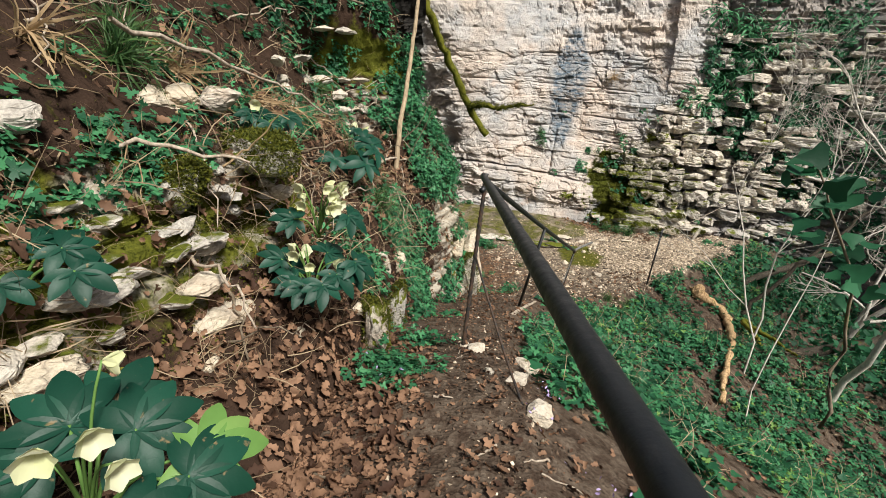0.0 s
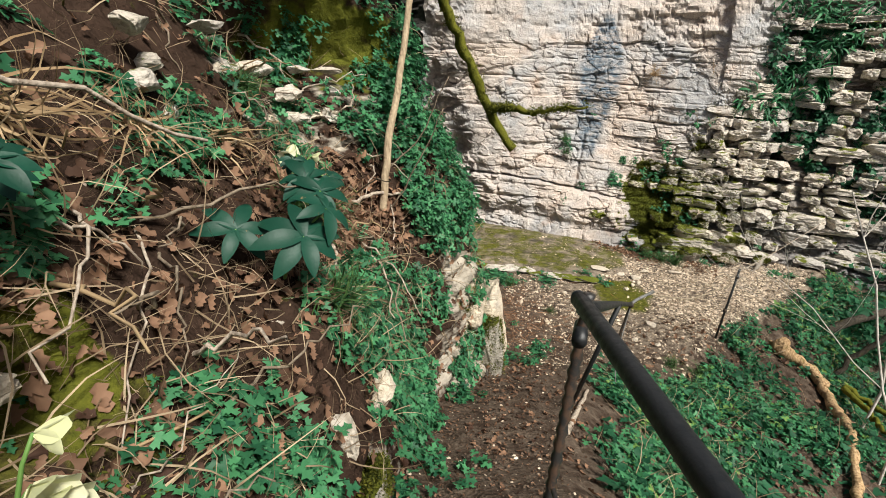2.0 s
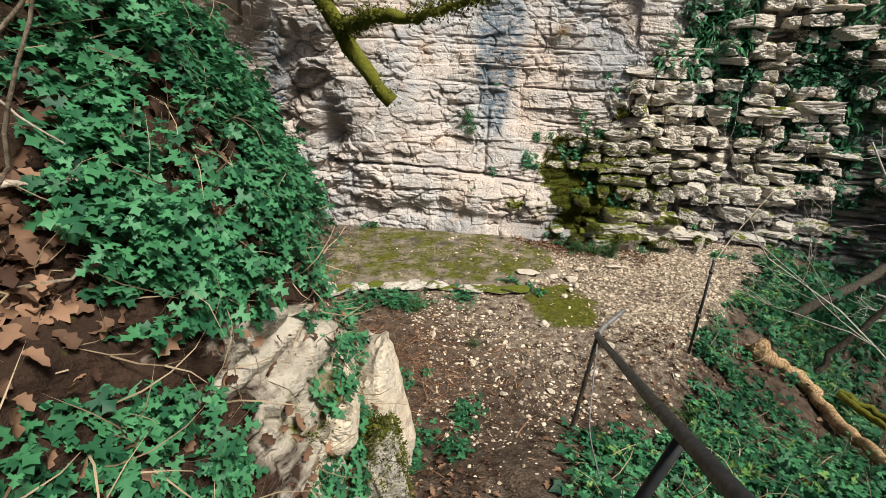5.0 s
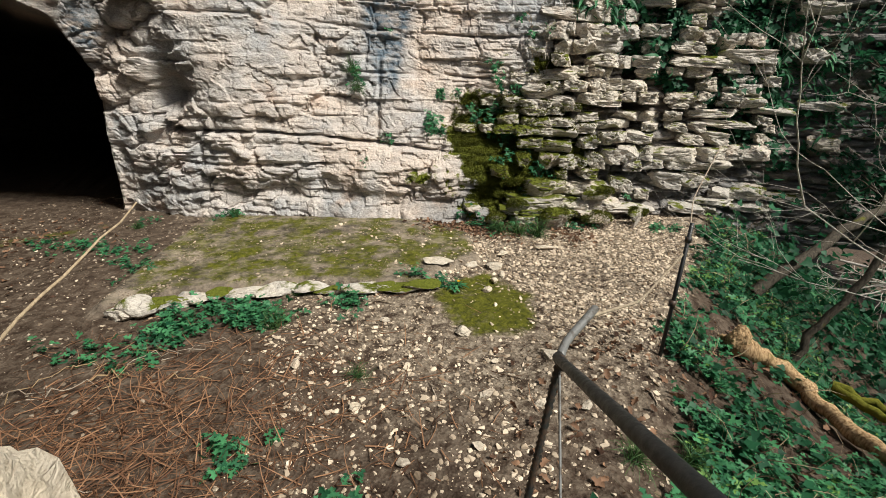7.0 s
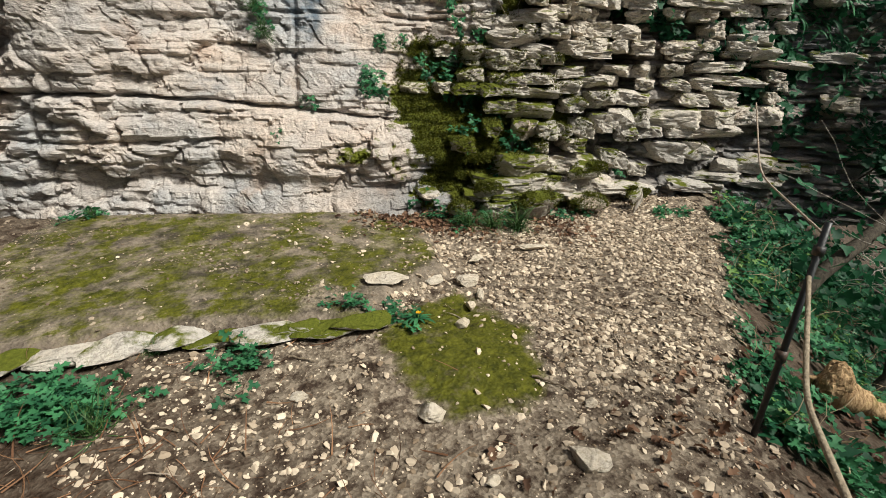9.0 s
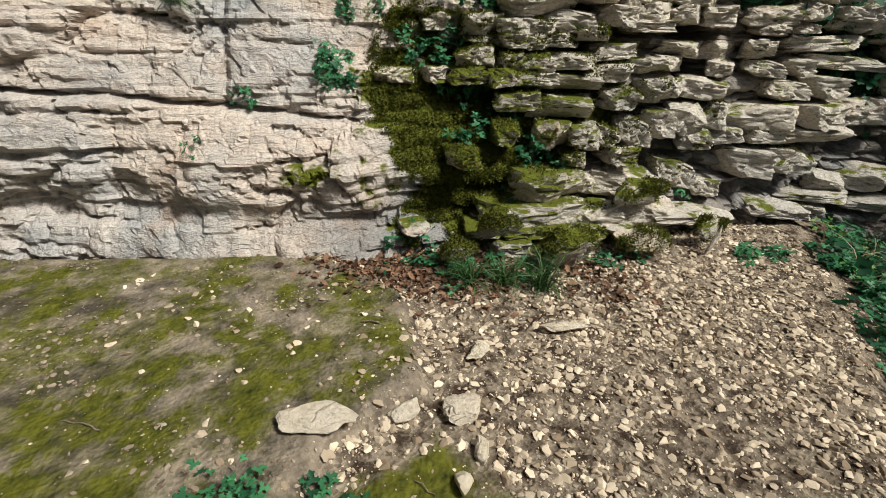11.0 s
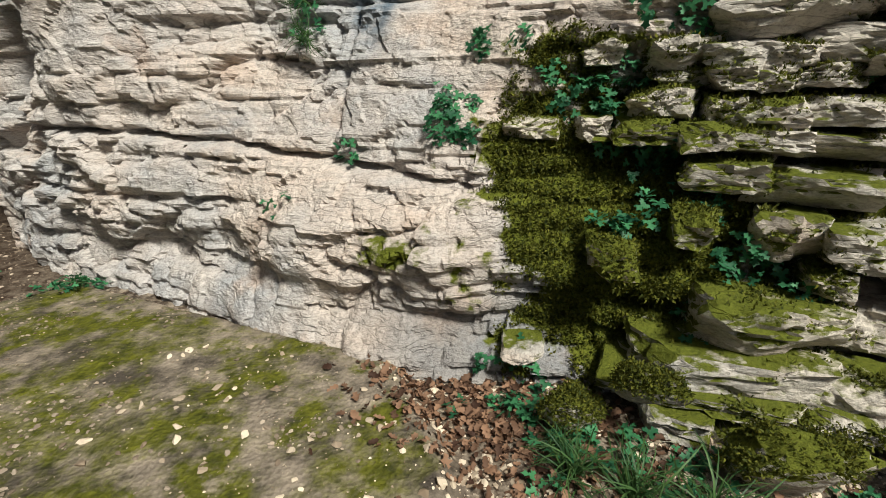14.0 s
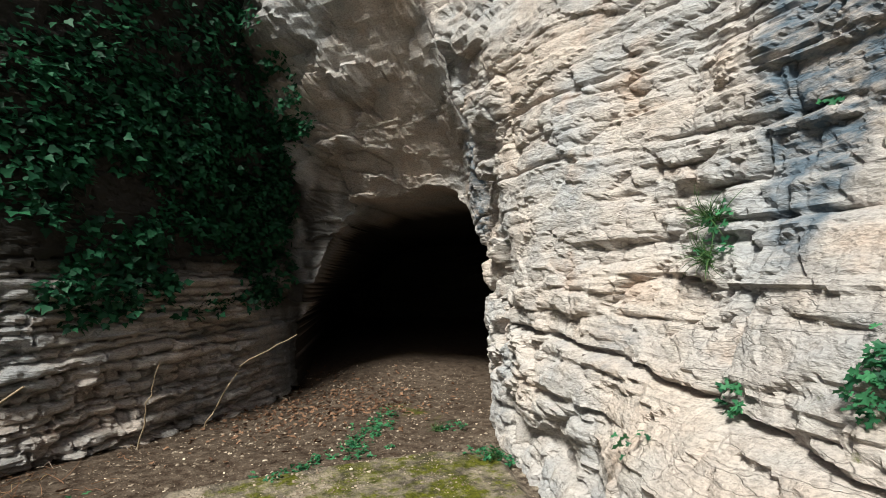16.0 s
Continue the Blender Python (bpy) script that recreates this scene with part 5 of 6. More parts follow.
dandelion(2.86, 9.72)
c, n = around([(-0.25, 2.35), (0.55, 2.0), (0.75, 1.7), (0.62, 2.3), (6.4, 9.6), (6.2, 9.5), (-0.55, 2.7)], 60, 0.06)
stuff("lilac_flowers", long_leaf(0.3, 0.2, 3), c + [0, 0, 0.07], frames_on(n, rng.uniform(0, 6.28, 60), 0.6), np.full(60, 0.02), LILAC, "small lilac flowers among the herbs", "flowers")

# ---- dry leaves ----
def litter(name, c, n, size, label):
    k = len(c)
    for j in range(3):
        i = slice(j * k // 3, (j + 1) * k // 3)
        m = len(c[i])
        stuff(name, dry_leaf(j + 1), c[i] + n[i] * 0.012, frames_on(n[i], rng.uniform(0, 6.28, m), 0.45), size * rng.uniform(0.5, 1.3, m), DRY, label, "leaf litter")


x, y = -0.45 + 0.38 * rng.normal(size=5200), rng.uniform(0.2, 3.3, 5200)
keep = (x > -1.0) & (np.abs(x - 0.08) > 0.03 + 0.25 * rng.uniform(size=5200)) & (x < 0.8)
litter("path_leaf_litter", *on_ground(x[keep], y[keep]), 0.055, "brown dead leaves scattered along the path")
c, n = pick(BP, BN, np.exp(-(((by - 5.0) / 0.6) ** 2 + ((BV - 3.0) / 0.6) ** 2)) + 0.25 * (BV > 2.3) * (by < 3.4) + 0.5 * (BV < 2.2) * (by < 2.9) + 0.12 * (BV < 1) + 0.22 * (BV > 1.8) * (by > 2.9) * (by < 4.8) + 0.14, 11500)
shelf, shelf_n = pick(BP, BN, np.exp(-(((by - 5.05) / 0.5) ** 2 + ((BV - 3.1) / 0.5) ** 2)), 1700)
litter("shelf_leaf_litter", shelf, shelf_n, 0.06, "thick brown dead leaves on the bank shelf")
litter("bank_leaf_litter", c, n, 0.06, "brown dead leaves lying on the bank")
x, y = rng.uniform(0.15, 1.2, 500), rng.uniform(4.5, 7.0, 500)
keep = np.abs(x - np.interp(y, PATH_Y, PATH_X)) < 0.6
litter("lower_leaf_litter", *on_ground(x[keep], y[keep]), 0.045, "dead leaves on the lower path")
x, y = rng.normal(-2.9, 0.9, 900), rng.normal(12.6, 0.9, 900)
litter("cave_leaf_litter", *on_ground(x, y), 0.07, "dead leaves drifted into the cave mouth")
c, n = around([(3.9, 11.3), (4.2, 11.15), (3.6, 11.6), (4.9, 10.7), (3.9, 11.4), (4.15, 11.3), (3.7, 11.6), (3.5, 11.6)], 1700, 0.21)
litter("terrace_leaf_litter", c, n, 0.05, "dark dead leaves at the cliff foot")
x, y = rng.uniform(0.6, 6.5, 3600), rng.uniform(1.0, 8.6, 3600)
keep = x > np.interp(y, PATH_Y, PATH_X) + 0.4
litter("slope_leaf_litter", *on_ground(x[keep], y[keep]), 0.06, "dead leaves among the slope herbs")


x, y = rng.uniform(-0.9, 0.7, 3600), rng.uniform(0.4, 7.0, 3600)
keep = np.abs(x - np.interp(y, PATH_Y, PATH_X)) < 0.75
litter("path_debris", *on_ground(x[keep], y[keep]), 0.022, "crumbled leaf fragments on the trodden path")
# thicket across the gorge
k = 9000
base = np.stack([rng.uniform(6.3, 13.0, 260), rng.uniform(2.5, 9.6, 260)], 1)
b = base[rng.integers(260, size=k)] + 0.28 * rng.normal(size=(k, 2))
c, n = on_ground(b[:, 0], b[:, 1])
c[:, 2] += np.abs(rng.normal(size=k)) * 0.45
stuff("gorge_thicket", IVYL, c, frames_on(n, rng.uniform(0, 6.28, k), 0.6), rng.uniform(0.06, 0.14, k), IVY, "dark evergreen thicket on the gorge side", "shrubs")

# ---- gravel ----
def gravel(name, x, y, lo, hi, material, label):
    c, n = on_ground(x, y)
    k = len(c)
    size = lo + (hi - lo) * rng.uniform(size=k) ** 4.5
    for j in range(4):
        i = slice(j * k // 4, (j + 1) * k // 4)
        stuff(name, pebble(50 + j), c[i] + [0, 0, 0.001], frames_on(n[i], rng.uniform(0, 6.28, len(c[i])), 0.35), size[i], material, label, "gravel", False)


def gravel_material(name, dark, light):
    n = Nodes(name)
    r = n.node("ShaderNodeNewGeometry").outputs["Random Per Island"]
    c = n.coords()
    col = n.mix(r, dark, light)
    col = n.mix(n.maths("MULTIPLY", n.noise(c, 60.0, 4), 0.4), col, (0.24, 0.17, 0.11))
    return n.finish(col, 0.85, n.noise(c, 90.0, 4), 0.5, 0.004, 0.1)


GRAVEL = gravel_material("gravel_chips", (0.17, 0.125, 0.085), (0.78, 0.66, 0.51))
SOIL_CRUMB = gravel_material("earth_crumbs", (0.012, 0.008, 0.006), (0.11, 0.075, 0.055))
RUSSET = leaf_material("russet_stem", (0.10, 0.045, 0.025), (0.36, 0.20, 0.11), 0.75, True, 0.1)
DULL_GRAVEL = gravel_material("dusty_chips", (0.09, 0.068, 0.05), (0.36, 0.30, 0.235))
x, y = rng.uniform(1.0, 7.0, 140000), rng.uniform(7.0, 12.0, 140000)
p = np.stack([x, y, np.zeros_like(x)], -1)
edge = np.interp(y, EDGE_Y, EDGE_X)
w = (1 - sstep(-0.2, 0.4, x - edge)) * (0.15 + 0.52 * sstep(2.6, 3.7, x + 0.35 * (y - 9))) * (1 - 0.85 * np.exp(-(((x - 4.0) / 0.6) ** 2 + ((y - 11.35) / 0.35) ** 2))) * (1 - 0.93 * inside(PLATEAU, x, y, 0.1)) * (1 - 0.9 * inside(TONGUE, x, y, 0.15)) * (0.5 + 0.5 * sstep(-0.2, 0.2, fbm(p, 2.0, 3)))
keep = rng.uniform(size=len(x)) < w
gravel("terrace_gravel", x[keep], y[keep], 0.010, 0.072, GRAVEL, "angular pale limestone gravel on the terrace")
x, y = rng.uniform(-0.5, 3.4, 14000), rng.uniform(9.8, 12.8, 14000)
keep = (inside(PLATEAU, x, y, 0.05) > 0.5) & (rng.uniform(size=14000) < 0.12 + 0.8 * (fbm(np.stack([x, y, x * 0], -1), 2.2, 2) > 0.3))
gravel("moss_gravel", x[keep], y[keep], 0.007, 0.042, DULL_GRAVEL, "pale stone chips scattered on the mossy terrace")
x, y = rng.uniform(-0.4, 2.4, 16000), rng.uniform(1.5, 10.0, 16000)
keep = (np.abs(x - np.interp(y, PATH_Y, PATH_X)) < 0.55 + 0.8 * (y > 7.5)) & (rng.uniform(size=16000) < 0.12 + 0.4 * sstep(5.5, 8.5, y))
gravel("path_gravel", x[keep], y[keep], 0.008, 0.05, GRAVEL, "small pale stones trodden into the path")
x, y = rng.uniform(-0.6, 1.3, 7000), rng.uniform(0.4, 8.0, 7000)
keep = np.abs(x - np.interp(y, PATH_Y, PATH_X)) < 0.6
gravel("soil_crumbs", x[keep], y[keep], 0.008, 0.04, SOIL_CRUMB, "dark crumbs of earth on the path")
k = 4200
x, y = rng.normal(0.1, 0.9, k), rng.normal(8.3, 0.65, k)
c, n = on_ground(x, y)
stuff("terrace_straw", blade(0.014, 0.35, 4), c + [0, 0, 0.012], frames_on(np.stack([rng.normal(size=k), rng.normal(size=k), 0.12 * np.abs(rng.normal(size=k))], -1), rng.uniform(0, 6.28, k), 0.05), rng.uniform(0.08, 0.32, k), RUSSET, "reddish dry stems strewn on the terrace", "dry grass")
x, y = rng.uniform(-5, 0.4, 1400), rng.uniform(9.8, 15.0, 1400)
gravel("cave_chips", x, y, 0.010, 0.055, GRAVEL, "pale stone chips on the cave-mouth floor")
x, y = rng.uniform(-5, 0.4, 7000), rng.uniform(8.5, 15.5, 7000)
gravel("cave_gravel", x, y, 0.010, 0.06, DULL_GRAVEL, "stone chips on the cave-mouth floor")


# ---- twigs, branches and trees ----
def tube_np(points, radii, sides=6):
    P = np.array(points, float)
    d = np.gradient(P, axis=0)
    d /= np.linalg.norm(d, axis=1, keepdims=True) + 1e-9
    ref = np.array([0.31, 0.47, 0.83])
    a = np.cross(d, ref)
    a /= np.linalg.norm(a, axis=1, keepdims=True) + 1e-9
    b = np.cross(d, a)
    t = np.linspace(0, 2 * np.pi, sides, False)
    V = P[:, None] + np.array(radii)[:, None, None] * (np.cos(t)[None, :, None] * a[:, None] + np.sin(t)[None, :, None] * b[:, None])
    n = len(P)
    i = np.arange(n - 1)[:, None] * sides
    k = np.arange(sides)[None]
    F = np.stack([i + k, i + (k + 1) % sides, i + sides + (k + 1) % sides, i + sides + k], -1).reshape(-1, 4)
    return V.reshape(-1, 3), F


def joined_tubes(name, tubes):
    Vs, Fs, o = [], [], 0
    for pts, rad, sides in tubes:
        v, f = tube_np(pts, rad, sides)
        Vs.append(v)
        Fs.append(f + o)
        o += len(v)
    return mesh_np(name, np.concatenate(Vs), np.concatenate(Fs))


def twig(points, radius, material, label, seed=1, name="twig", jitter=0.012, n=14, group=""):
    me = joined_tubes(name, [(bend(points, n, jitter, seed), taper(n, radius, radius * 0.4), 7)])
    return tagged(part(name, me, material), label, "twig", group)


def branching(start, way, length, radius, depth, r, out, spread_=0.6, droop=0.0):
    n = 7
    pts = [np.array(start, float)]
    d = np.array(way, float)
    d /= np.linalg.norm(d)
    for i in range(n - 1):
        d = d + 0.16 * r.normal(size=3) + np.array([0, 0, -droop])
        d /= np.linalg.norm(d)
        pts.append(pts[-1] + d * length / (n - 1))
    out.append((pts, taper(n, radius, radius * 0.55), 7 if radius > 0.012 else 4, depth))
    if depth:
        for k in range(r.integers(3, 6)):
            i = r.integers(2, n)
            w = d + spread_ * r.normal(size=3)
            branching(pts[i], w, length * r.uniform(0.45, 0.75), radius * 0.5, depth - 1, r, out, spread_, droop)


def bare_tree(at, way, length, radius, depth, seed, bark, label, leaves=0, leaf_size=0.06, leaf_material=HERB, name="bare_tree", rise=0.0):
    tree = tagged(empty(name, at), label, "tree")
    out = []
    branching((0, 0, 0), way, length, radius, depth, np.random.default_rng(seed), out, 0.6 if rise == 0 else 0.42, -rise)
    part("trunk", joined_tubes("trunk", [o[:3] for o in out if o[3] == depth]), bark, tree)
    part("branchwork", joined_tubes("branchwork", [o[:3] for o in out if o[3] < depth]), bark, tree)["kind"] = "stuff"
    if leaves:
        ends = np.array([o[0][i] for o in out if o[3] <= 1 for i in (2, 4, 6)])
        c = ends[rng.integers(len(ends), size=leaves)] + 0.05 * rng.normal(size=(leaves, 3))
        nn = np.repeat([[0, -0.3, 0.9]], leaves, 0)
        part("crown", scatter_mesh("crown", IVYL, c, frames_on(nn, rng.uniform(0, 6.28, leaves), 0.6), leaf_size * rng.uniform(0.6, 1.3, leaves)), leaf_material, tree)
    return tree


GREY_TWIG = wood_material("grey_twig", (0.34, 0.30, 0.26), (0.60, 0.56, 0.50))
def gz(x, y):
    return (x, y, ground_z(x, y) - 0.05)


bare_tree(gz(6.6, 7.2), (0.15, 0.25, 1.0), 2.6, 0.055, 4, 3, GREY_TWIG, "leafless pale grey shrub with many fine twigs")
bare_tree(gz(7.9, 8.2), (0.25, 0.0, 1.0), 2.6, 0.05, 4, 5, GREY_TWIG, "leafless pale tree leaning from the slope")
bare_tree(gz(5.6, 5.6), (0.35, 0.15, 1.0), 2.8, 0.05, 4, 8, GREY_TWIG, "leafless grey shrub on the slope")
bare_tree(gz(9.9, 7.6), (-0.05, 0.1, 1.0), 3.8, 0.10, 4, 12, DARK_BARK, "dark ivy-clad tree below the cliff", 3200, 0.09, IVY, "ivy_tree")
bare_tree(gz(11.5, 7.5), (0.0, 0.1, 1.0), 5.0, 0.14, 4, 16, DARK_BARK, "tall dark tree across the gorge", 3600, 0.12, IVY, "ivy_tree")
sprig = tagged(empty("ivy_branch", (2.28, 2.35, 2.55)), "overhanging ivy branch with large glossy leaves", "branch")
tube("stem", bend([(0, 0, -0.9), (-0.1, 0, 0.0), (-0.4, -0.1, 0.35), (-0.62, -0.15, 0.65)], 14, 0.01, 3), taper(14, 0.012, 0.004), BARK, sprig, 6)
k = 34
c = np.array([-0.1, 0, 0.0]) + rng.uniform(size=(k, 1)) * np.array([-0.52, -0.15, 0.65]) + 0.08 * rng.normal(size=(k, 3))
part("foliage", scatter_mesh("foliage", IVYL, c, frames_on(np.repeat([[-0.5, -0.4, 0.7]], k, 0), rng.uniform(0, 6.28, k), 0.5), rng.uniform(0.08, 0.14, k)), IVY, sprig)
bare_tree(gz(3.95, 4.9), (0.12, 0.1, 1.0), 3.3, 0.010, 4, 21, GREY_TWIG, "leafless pale shrub rising from the slope")
bare_tree(gz(4.5, 5.9), (0.12, 0.2, 1.0), 3.2, 0.014, 4, 23, GREY_TWIG, "leafless grey shrub with a haze of fine twigs", rise=0.05)
bare_tree(gz(5.3, 7.0), (0.2, 0.15, 1.0), 3.4, 0.018, 4, 25, GREY_TWIG, "leafless grey shrub with a haze of fine twigs", rise=0.05)
# broken log with its roots
log = tagged(empty("fallen_log", (5.0, 8.12, ground_z(5.0, 8.12))), "rotten broken log with moss lying down the slope", "log")
lz = ground_z(5.0, 8.12)
pts = [(-0.14, 0.04), (0.0, 0.02), (0.22, -0.06), (0.36, -0.22), (0.25, -0.6), (0.02, -1.0), (-0.35, -1.6), (-0.9, -2.4), (-1.2, -2.9)]
pts = [(a, b, ground_z(5.0 + a, 8.12 + b) - lz + 0.10) for a, b in pts]
tube("trunk", bend(pts, 44, 0.010, 4), [0.10 if i < 3 else 0.078 + 0.006 * math.sin(i * 0.9) - 0.0010 * i for i in range(44)], LOG, log, 12, 0.07)
head = part("torn_end", rock_mesh((0.15, 0.12, 0.17), 340, 4, 0.5), LOG, log, "dark hollow torn end")
head.location = (-0.10, 0.03, pts[0][2] + 0.03)
for k in range(7):
    a = k * 0.9
    tube("splinter", bend([(-0.10, 0.10, pts[0][2]), (-0.18 - 0.03 * math.cos(a), 0.13 + 0.05 * math.sin(a), pts[0][2] + 0.07 * math.cos(a))], 4), taper(4, 0.045, 0.008), LOG, log, 6, 0.3)
for k, (ax, ay, bx, by_, h) in enumerate([(5.55, 7.65, 5.2, 6.6, 0.1), (5.6, 7.7, 5.75, 6.5, 0.15)]):
    q = [(ax, ay, ground_z(ax, ay) + 0.25), ((ax + bx) / 2 + 0.08, (ay + by_) / 2, ground_z((ax + bx) / 2, (ay + by_) / 2) + h + 0.12), (bx, by_, ground_z(bx, by_) + 0.02)]
    me = joined_tubes("mossy_limb", [(bend(q, 18, 0.015, k + 2), taper(18, 0.045, 0.02), 8)])
    tagged(part("mossy_limb", me, MOSSY_BARK), "crooked mossy dead limb lying on the slope", "branch")
for k, (a, b, rad) in enumerate([((6.0, 7.0, 0.15), (9.5, 6.2, 0.6), 0.09), ((6.3, 9.0, 0.25), (9.5, 8.9, 1.0), 0.07), ((5.9, 8.2, 0.1), (7.4, 7.9, 1.6), 0.04)]):
    a = (a[0], a[1], ground_z(a[0], a[1]) + 0.1)
    me = joined_tubes("dead_tree", [(bend([a, ((a[0] + b[0]) / 2, (a[1] + b[1]) / 2, (a[2] + b[2]) / 2 + 0.1), b], 20, 0.02, k), taper(20, rad, rad * 0.6), 10)])
    tagged(part("dead_tree", me, DARK_BARK), "dark fallen trunk with moss patches", "branch")
# mossy limb that hangs past the corner, and the sapling on the bank
limb = tagged(empty("mossy_limb", (0.30, 7.4, 3.05)), "mossy limb with a side branch reaching past the cliff", "branch")
tube("stem", bend([(-0.95, -0.3, 2.2), (-0.5, -0.2, 1.1), (-0.17, -0.05, 0.45), (0.07, 0.06, 0.0), (0.20, 0.1, -0.22), (0.37, 0.1, -0.42)], 30, 0.012, 2), taper(30, 0.055, 0.045), MOSSY_BARK, limb, 10, 0.25)
tube("side_branch", bend([(0.07, 0.05, 0.0), (0.25, -0.25, 0.06), (0.42, -0.45, 0.0), (0.60, -0.62, 0.06), (0.87, -0.86, 0.12)], 24, 0.01, 3), taper(24, 0.045, 0.008), MOSSY_BARK, limb, 9, 0.25)
for ob in list(limb.children):
    moss_on(ob, 2600, 0.02, -2.0, 0.02)
sap = tagged(empty("sapling", (-0.525, 5.47, 2.44)), "thin pale sapling stem growing from the bank", "tree")
tube("stem", bend([(0, 0, -0.05), (0.02, 0.06, 0.4), (0.13, 0.35, 1.17), (0.25, 0.7, 2.4)], 26, 0.004, 5), taper(26, 0.030, 0.018), PALE_BARK, sap, 10, 0.06)
for k, (a, b, c_) in enumerate([((0.03, 0.05, -0.02), (0.20, 0.0, 0.25), (0.42, -0.05, 0.75)), ((0.02, 0.05, 0.3), (0.25, 0.1, 0.5), (0.45, 0.1, 0.95))]):
    tube("side_shoot", bend([a, b, c_], 12, 0.006, k), taper(12, 0.006, 0.003), BARK, sap, 6)
# twigs on the bank
for k in range(110):
    y, z = random.uniform(0.8, 5.8), random.uniform(2.3, 4.2)
    q = Vector(bank_point(y, z))
    d = Vector((random.uniform(-0.1, 0.5), random.uniform(-0.6, 0.6), random.uniform(-0.5, 0.35)))
    twig([q, q + d * 0.5 + Vector((0.06, 0, 0.06)), q + d], random.uniform(0.003, 0.009), random.choice([TWIG, STRAW, BARK]), "dead twig tangled on the bank", k, "twig", 0.015, 12, "bank twigs")
for k, (a, b, rad, m) in enumerate([((-1.7, 1.1, 3.95), (-0.35, 2.3, 3.78), 0.011, BARK), ((-1.6, 1.9, 3.2), (-0.85, 2.2, 3.12), 0.014, TWIG), ((-1.35, 2.2, 3.68), (-0.8, 3.6, 3.2), 0.012, TWIG), ((-0.75, 5.2, 2.56), (-0.3, 5.75, 2.52), 0.016, TWIG), ((-0.7, 4.55, 2.6), (-0.48, 4.25, 2.1), 0.014, TWIG), ((-0.50, 4.6, 2.2), (-0.35, 4.5, 1.75), 0.007, TWIG)]):
    m_ = [(a[j] + b[j]) / 2 + (0.05 if j == 2 else 0) for j in range(3)]
    twig([a, m_, b], rad, m, "dead grey branch lying across the bank", 90 + k, "branch")
for k in range(46):
    y = random.uniform(0.9, 3.3) if k < 22 else random.uniform(7.6, 10.9)
    x = random.uniform(-0.75, 0.6) if k < 22 else random.uniform(1.2, 4.6)
    a = random.uniform(0, 6.28)
    ln = random.uniform(0.08, 0.22)
    e = (x + ln * math.cos(a), y + ln * math.sin(a))
    mid = ((x + e[0]) / 2 + 0.01, (y + e[1]) / 2)
    rad = random.uniform(0.003, 0.009)
    twig([(x, y, ground_z(x, y) + rad), (*mid, ground_z(*mid) + rad + 0.006), (*e, ground_z(*e) + rad)], rad, random.choice([TWIG, BARK]), "short dead stick lying on the ground", 200 + k, "stick", 0.004, 8, "ground sticks")
plank = twig([(0.62, 4.45, 1.02), (1.0, 5.2, 0.86), (1.35, 5.9, 0.62)], 0.035, TWIG, "weathered log edging the path below the rail", 300, "edging_log", 0.004)
# thin bare stems and vines in front of the cave and cliff
for k, (a, b, c_) in enumerate([((-2.6, 10.9, -0.15), (-2.3, 11.3, 0.7), (-1.9, 11.9, 1.05)), ((-2.2, 10.2, -0.1), (-2.0, 10.3, 0.5), (-1.8, 10.4, 0.9)), ((-1.0, 8.2, 0.1), (-0.4, 8.8, 0.55), (0.3, 9.6, 1.15)), ((-1.2, 8.8, 0.1), (-0.8, 9.0, 0.4), (-0.5, 9.1, 0.9))]):
    twig([a, b, c_], 0.016 if k == 2 else 0.010, PALE_BARK, "pale bare stem standing before the cave", 400 + k, "stem")
for k in range(34):
    q = Vector(wall_point(random.uniform(4.6, 7.6), random.uniform(1.2, 4.2)))
    ln = random.uniform(0.4, 1.1)
    twig([q + Vector((0, -0.06, 0)), q + Vector((random.uniform(-.1, .1), -0.18, -ln * 0.5)), q + Vector((random.uniform(-.2, .2), -0.12, -ln))], 0.0045, random.choice([TWIG, BARK, STRAW]), "thin root hanging down the cliff", 430 + k, "hanging_root", 0.02, 14, "hanging roots")
for k in range(60):
    x, y = random.uniform(-2.6, 0.4), random.uniform(7.6, 10.2)
    a = random.uniform(-0.6, 0.9)
    ln = random.uniform(0.2, 0.6)
    e = (x + ln * math.cos(a), y + ln * math.sin(a))
    z0, z1 = ground_z(x, y), ground_z(*e)
    twig([(x, y, z0 + 0.01), ((x + e[0]) / 2, (y + e[1]) / 2, (z0 + z1) / 2 + 0.04), (*e, z1 + 0.015)], random.uniform(0.003, 0.006), random.choice([STRAW, DRY, TWIG]), "dry reddish stem fallen on the terrace", 500 + k, "straw", 0.02, 10, "dead stems")

# ---- bedded blocks of the right-hand cliff ----
def block_mesh(seed):
    """A squared block of bedded limestone with broken corners and pitted faces."""
    v, f = ico(4)
    r = np.random.default_rng(seed)
    p = v / np.max(np.abs(v), axis=1, keepdims=True)
    for _ in range(7):
        n = r.normal(size=3) * [1, 1, 0.8]
        n /= np.linalg.norm(n)
        d = p @ n - r.uniform(0.85, 1.2)
        p = p - np.where(d > 0, d, 0)[:, None] * n
    p = p + 0.075 * np.stack([fbm(v + seed + 40 * j, 1.5, 4) for j in range(3)], -1)
    g, e = crag(v * 1.8 + seed, seed)
    p = p * (1 + 0.07 * g - 0.06 * np.exp(-(e / 0.12) ** 2) + 0.03 * fbm(p + seed, 4.0, 3))[:, None]
    me = mesh_np("stone_block", p, f, False)
    me.materials.append(BLOCK_STONE)
    return me


BLOCKS = [block_mesh(600 + k) for k in range(14)]


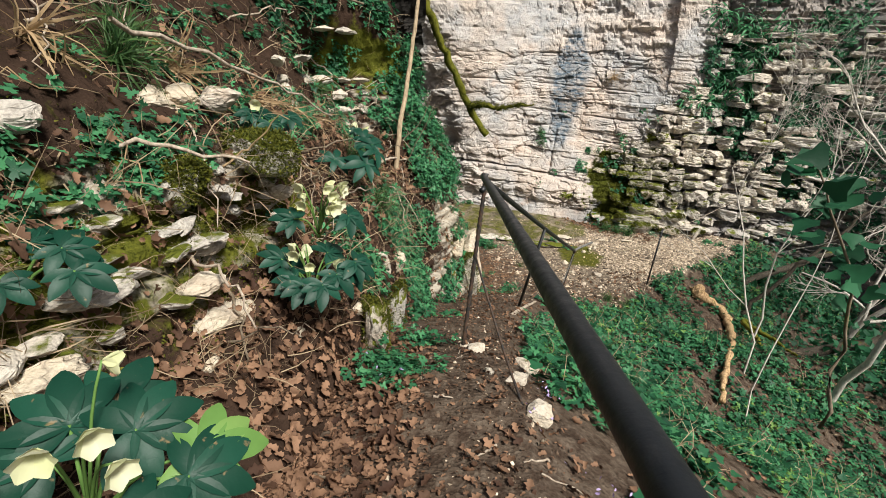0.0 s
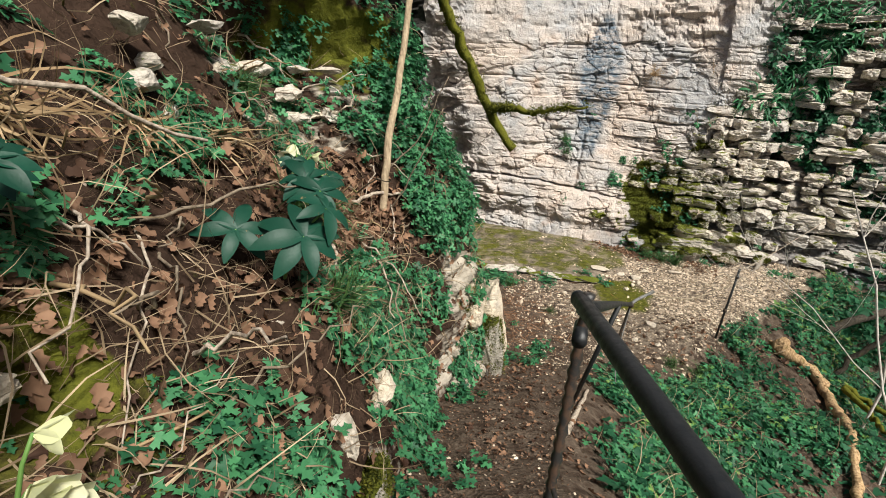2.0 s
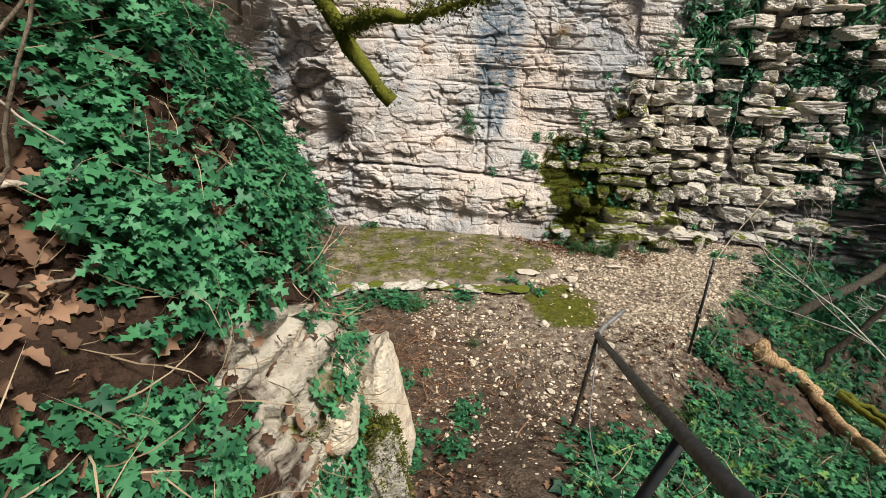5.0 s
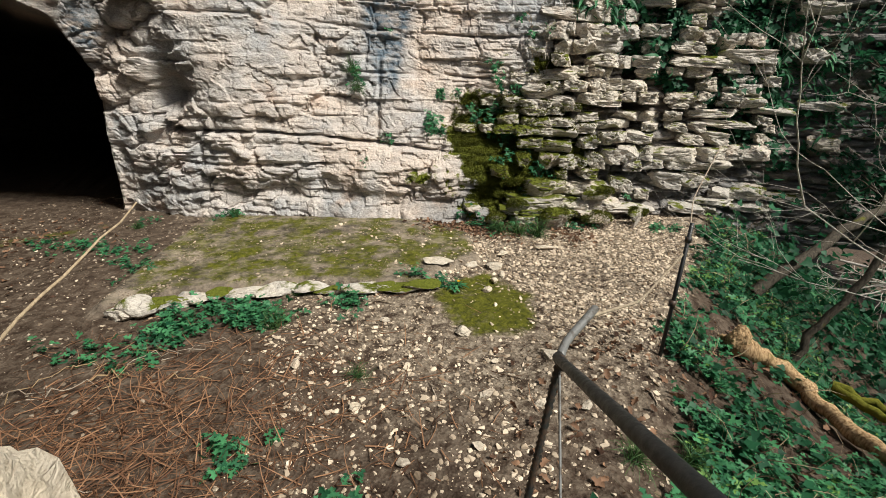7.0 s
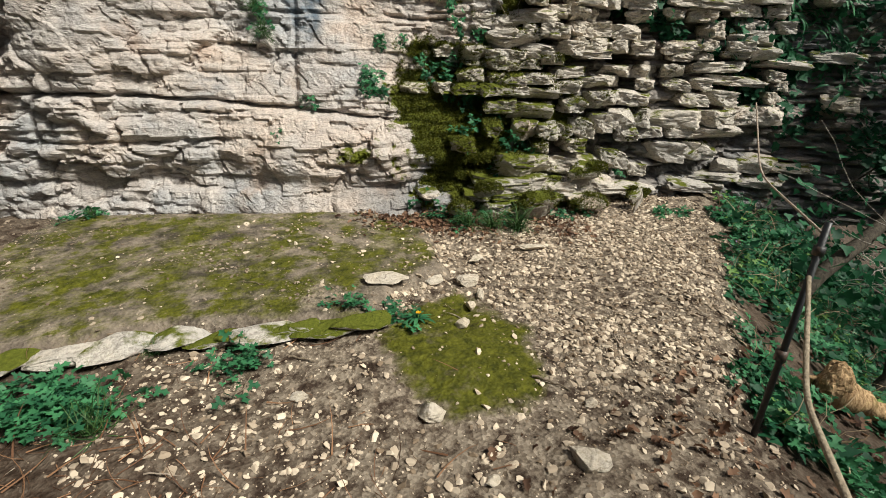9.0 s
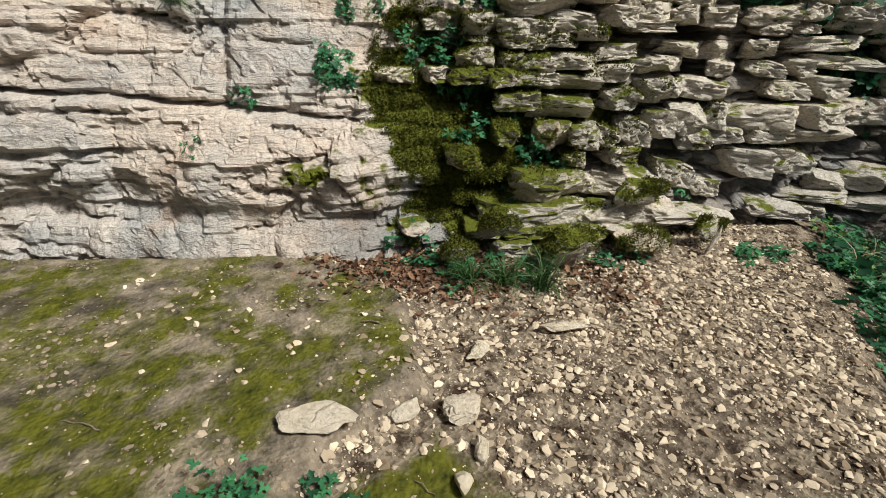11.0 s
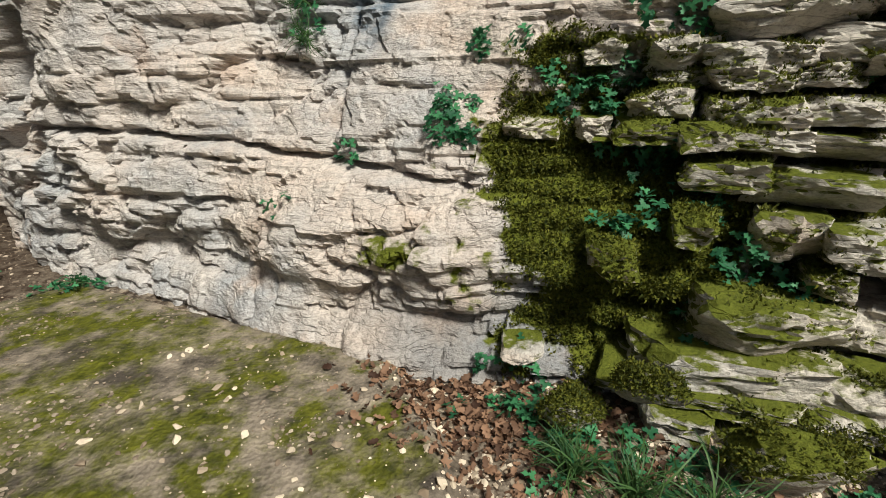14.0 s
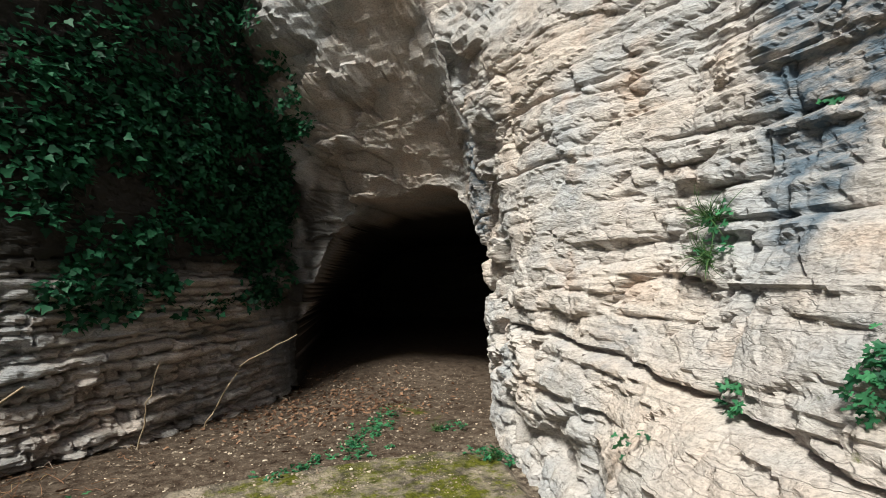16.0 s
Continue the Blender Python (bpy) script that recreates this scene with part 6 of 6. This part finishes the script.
def face_arrays(me):
    k = len(me.polygons)
    c, n = np.empty(k * 3, np.float32), np.empty(k * 3, np.float32)
    me.polygons.foreach_get("center", c)
    me.polygons.foreach_get("normal", n)
    return c.reshape(-1, 3).astype(float), n.reshape(-1, 3).astype(float)


BLOCK_FACES = [face_arrays(me) for me in BLOCKS]
laid = []
row = 0.08
while row < 4.6:
    tall = random.choice([random.uniform(0.04, 0.07), random.uniform(0.06, 0.10), random.uniform(0.08, 0.13)])
    shift = 0.95 * min(max(row - 1.1, 0), 2.4)
    u = WALL_U[10] + random.uniform(0.2, 0.9) + shift
    while u < WALL_U[15] - 0.2:
        ln = min(0.10 * math.exp(abs(random.gauss(0, 0.7))), 0.40)
        u += ln
        z = row + 0.05 * math.sin(1.3 * u + 0.9 * row) + 0.03 * math.sin(3.3 * u + 2.3 * row)
        hole = math.sin(2.1 * u + 5.0 * row) * math.sin(1.3 * u - 3.1 * row + 1.0)
        x_here = float(np.interp(u, WU[:, 0], wx[:, 30]))
        mossy = 3.6 < x_here < 4.6 and z < 1.25
        if x_here < 4.7:
            ln = min(ln, 0.17)
        if random.random() < (0.70 if hole > 0.5 else 0.95) * (0.74 if x_here > 6.1 else 1.0) * (0.28 if mossy else 1.0) and z > 0.05:
            i = int(np.argmin(np.abs(WU[:, 0] - u)))
            j = int(np.argmin(np.abs(WZ[0] - z)))
            i0, i1 = max(i - 22, 0), min(i + 23, len(WP))
            q, nrm = WP[i0:i1, max(j - 6, 0):j + 7].mean((0, 1)), WN[i0:i1, max(j - 14, 0):j + 15].mean((0, 1))
            nrm = nrm / (np.hypot(nrm[0], nrm[1]) + 1e-6)
            open_ = float(sstep(WALL_U[10] + shift, WALL_U[11] + 0.3 + shift, u))
            off = (random.uniform(0.07, 0.15) + (0.09 if random.random() < 0.15 else 0.0) - (0.09 if random.random() < 0.12 else 0.0)) * open_ - 0.20 * (1 - open_)
            big = min(random.uniform(0.86, 1.02), 0.8 * ln / tall)
            ang = math.degrees(math.atan2(nrm[1], nrm[0])) + 90
            laid.append(pose(q[0] + nrm[0] * off, q[1] + nrm[1] * off, z, random.uniform(-5, 5), random.uniform(-4, 4), ang + random.uniform(-10, 10)) @ Matrix.Diagonal((ln * random.uniform(0.93, 1.05), random.uniform(0.19, 0.25), tall * big, 1)))
        u += ln
    row += tall * 1.93
far_v, far_f, o = [], [], 0
moss_c, moss_n = [], []
for k, m in enumerate(laid):
    M = np.array(m)
    if k < 300:
        part("stone_block", BLOCKS[k % 14], None, cliff).matrix_world = m
    else:
        v, f = np.empty(len(BLOCKS[0].vertices) * 3, np.float32), ico(4)[1]
        BLOCKS[k % 14].vertices.foreach_get("co", v)
        far_v.append(v.reshape(-1, 3) @ M[:3, :3].T + M[:3, 3])
        far_f.append(f + o)
        o += len(far_v[-1])
    wet = math.exp(-((M[0, 3] - 4.85) / 1.05) ** 2 - ((M[2, 3] - 1.1) / 1.0) ** 2) + 0.07
    if random.random() < 1.5 * wet:
        c, n = BLOCK_FACES[k % 14]
        c, n = c @ M[:3, :3].T + M[:3, 3], n @ np.linalg.inv(M[:3, :3])
        n /= np.linalg.norm(n, axis=1, keepdims=True) + 1e-9
        w = sstep(0.0, 0.7, n[:, 2] + 0.5 * fbm(c, 4.0, 2)) * sstep(-0.15, 0.2, fbm(c + 3, 3.5, 3)) + 1e-6
        i = rng.choice(len(c), int(800 * min(wet * 1.4, 1.0)) + 60, p=w / w.sum())
        moss_c.append(c[i] + 0.008 * rng.normal(size=(len(i), 3)))
        moss_n.append(n[i])
if far_v:
    upper = part("upper_blocks", mesh_np("upper_blocks", np.concatenate(far_v), np.concatenate(far_f), False), BLOCK_STONE, cliff, "higher bedded limestone blocks")
    upper["kind"] = "stuff"
moss_c, moss_n = np.concatenate(moss_c), np.concatenate(moss_n)
stuff("ledge_moss", blade(0.22, 0.4, 2), moss_c, frames_on(moss_n, rng.uniform(0, 6.28, len(moss_c)), 0.5), 0.022 * rng.uniform(0.5, 1.4, len(moss_c)), MOSS, "yellow-green moss on the ledges of the bedded cliff", "moss")
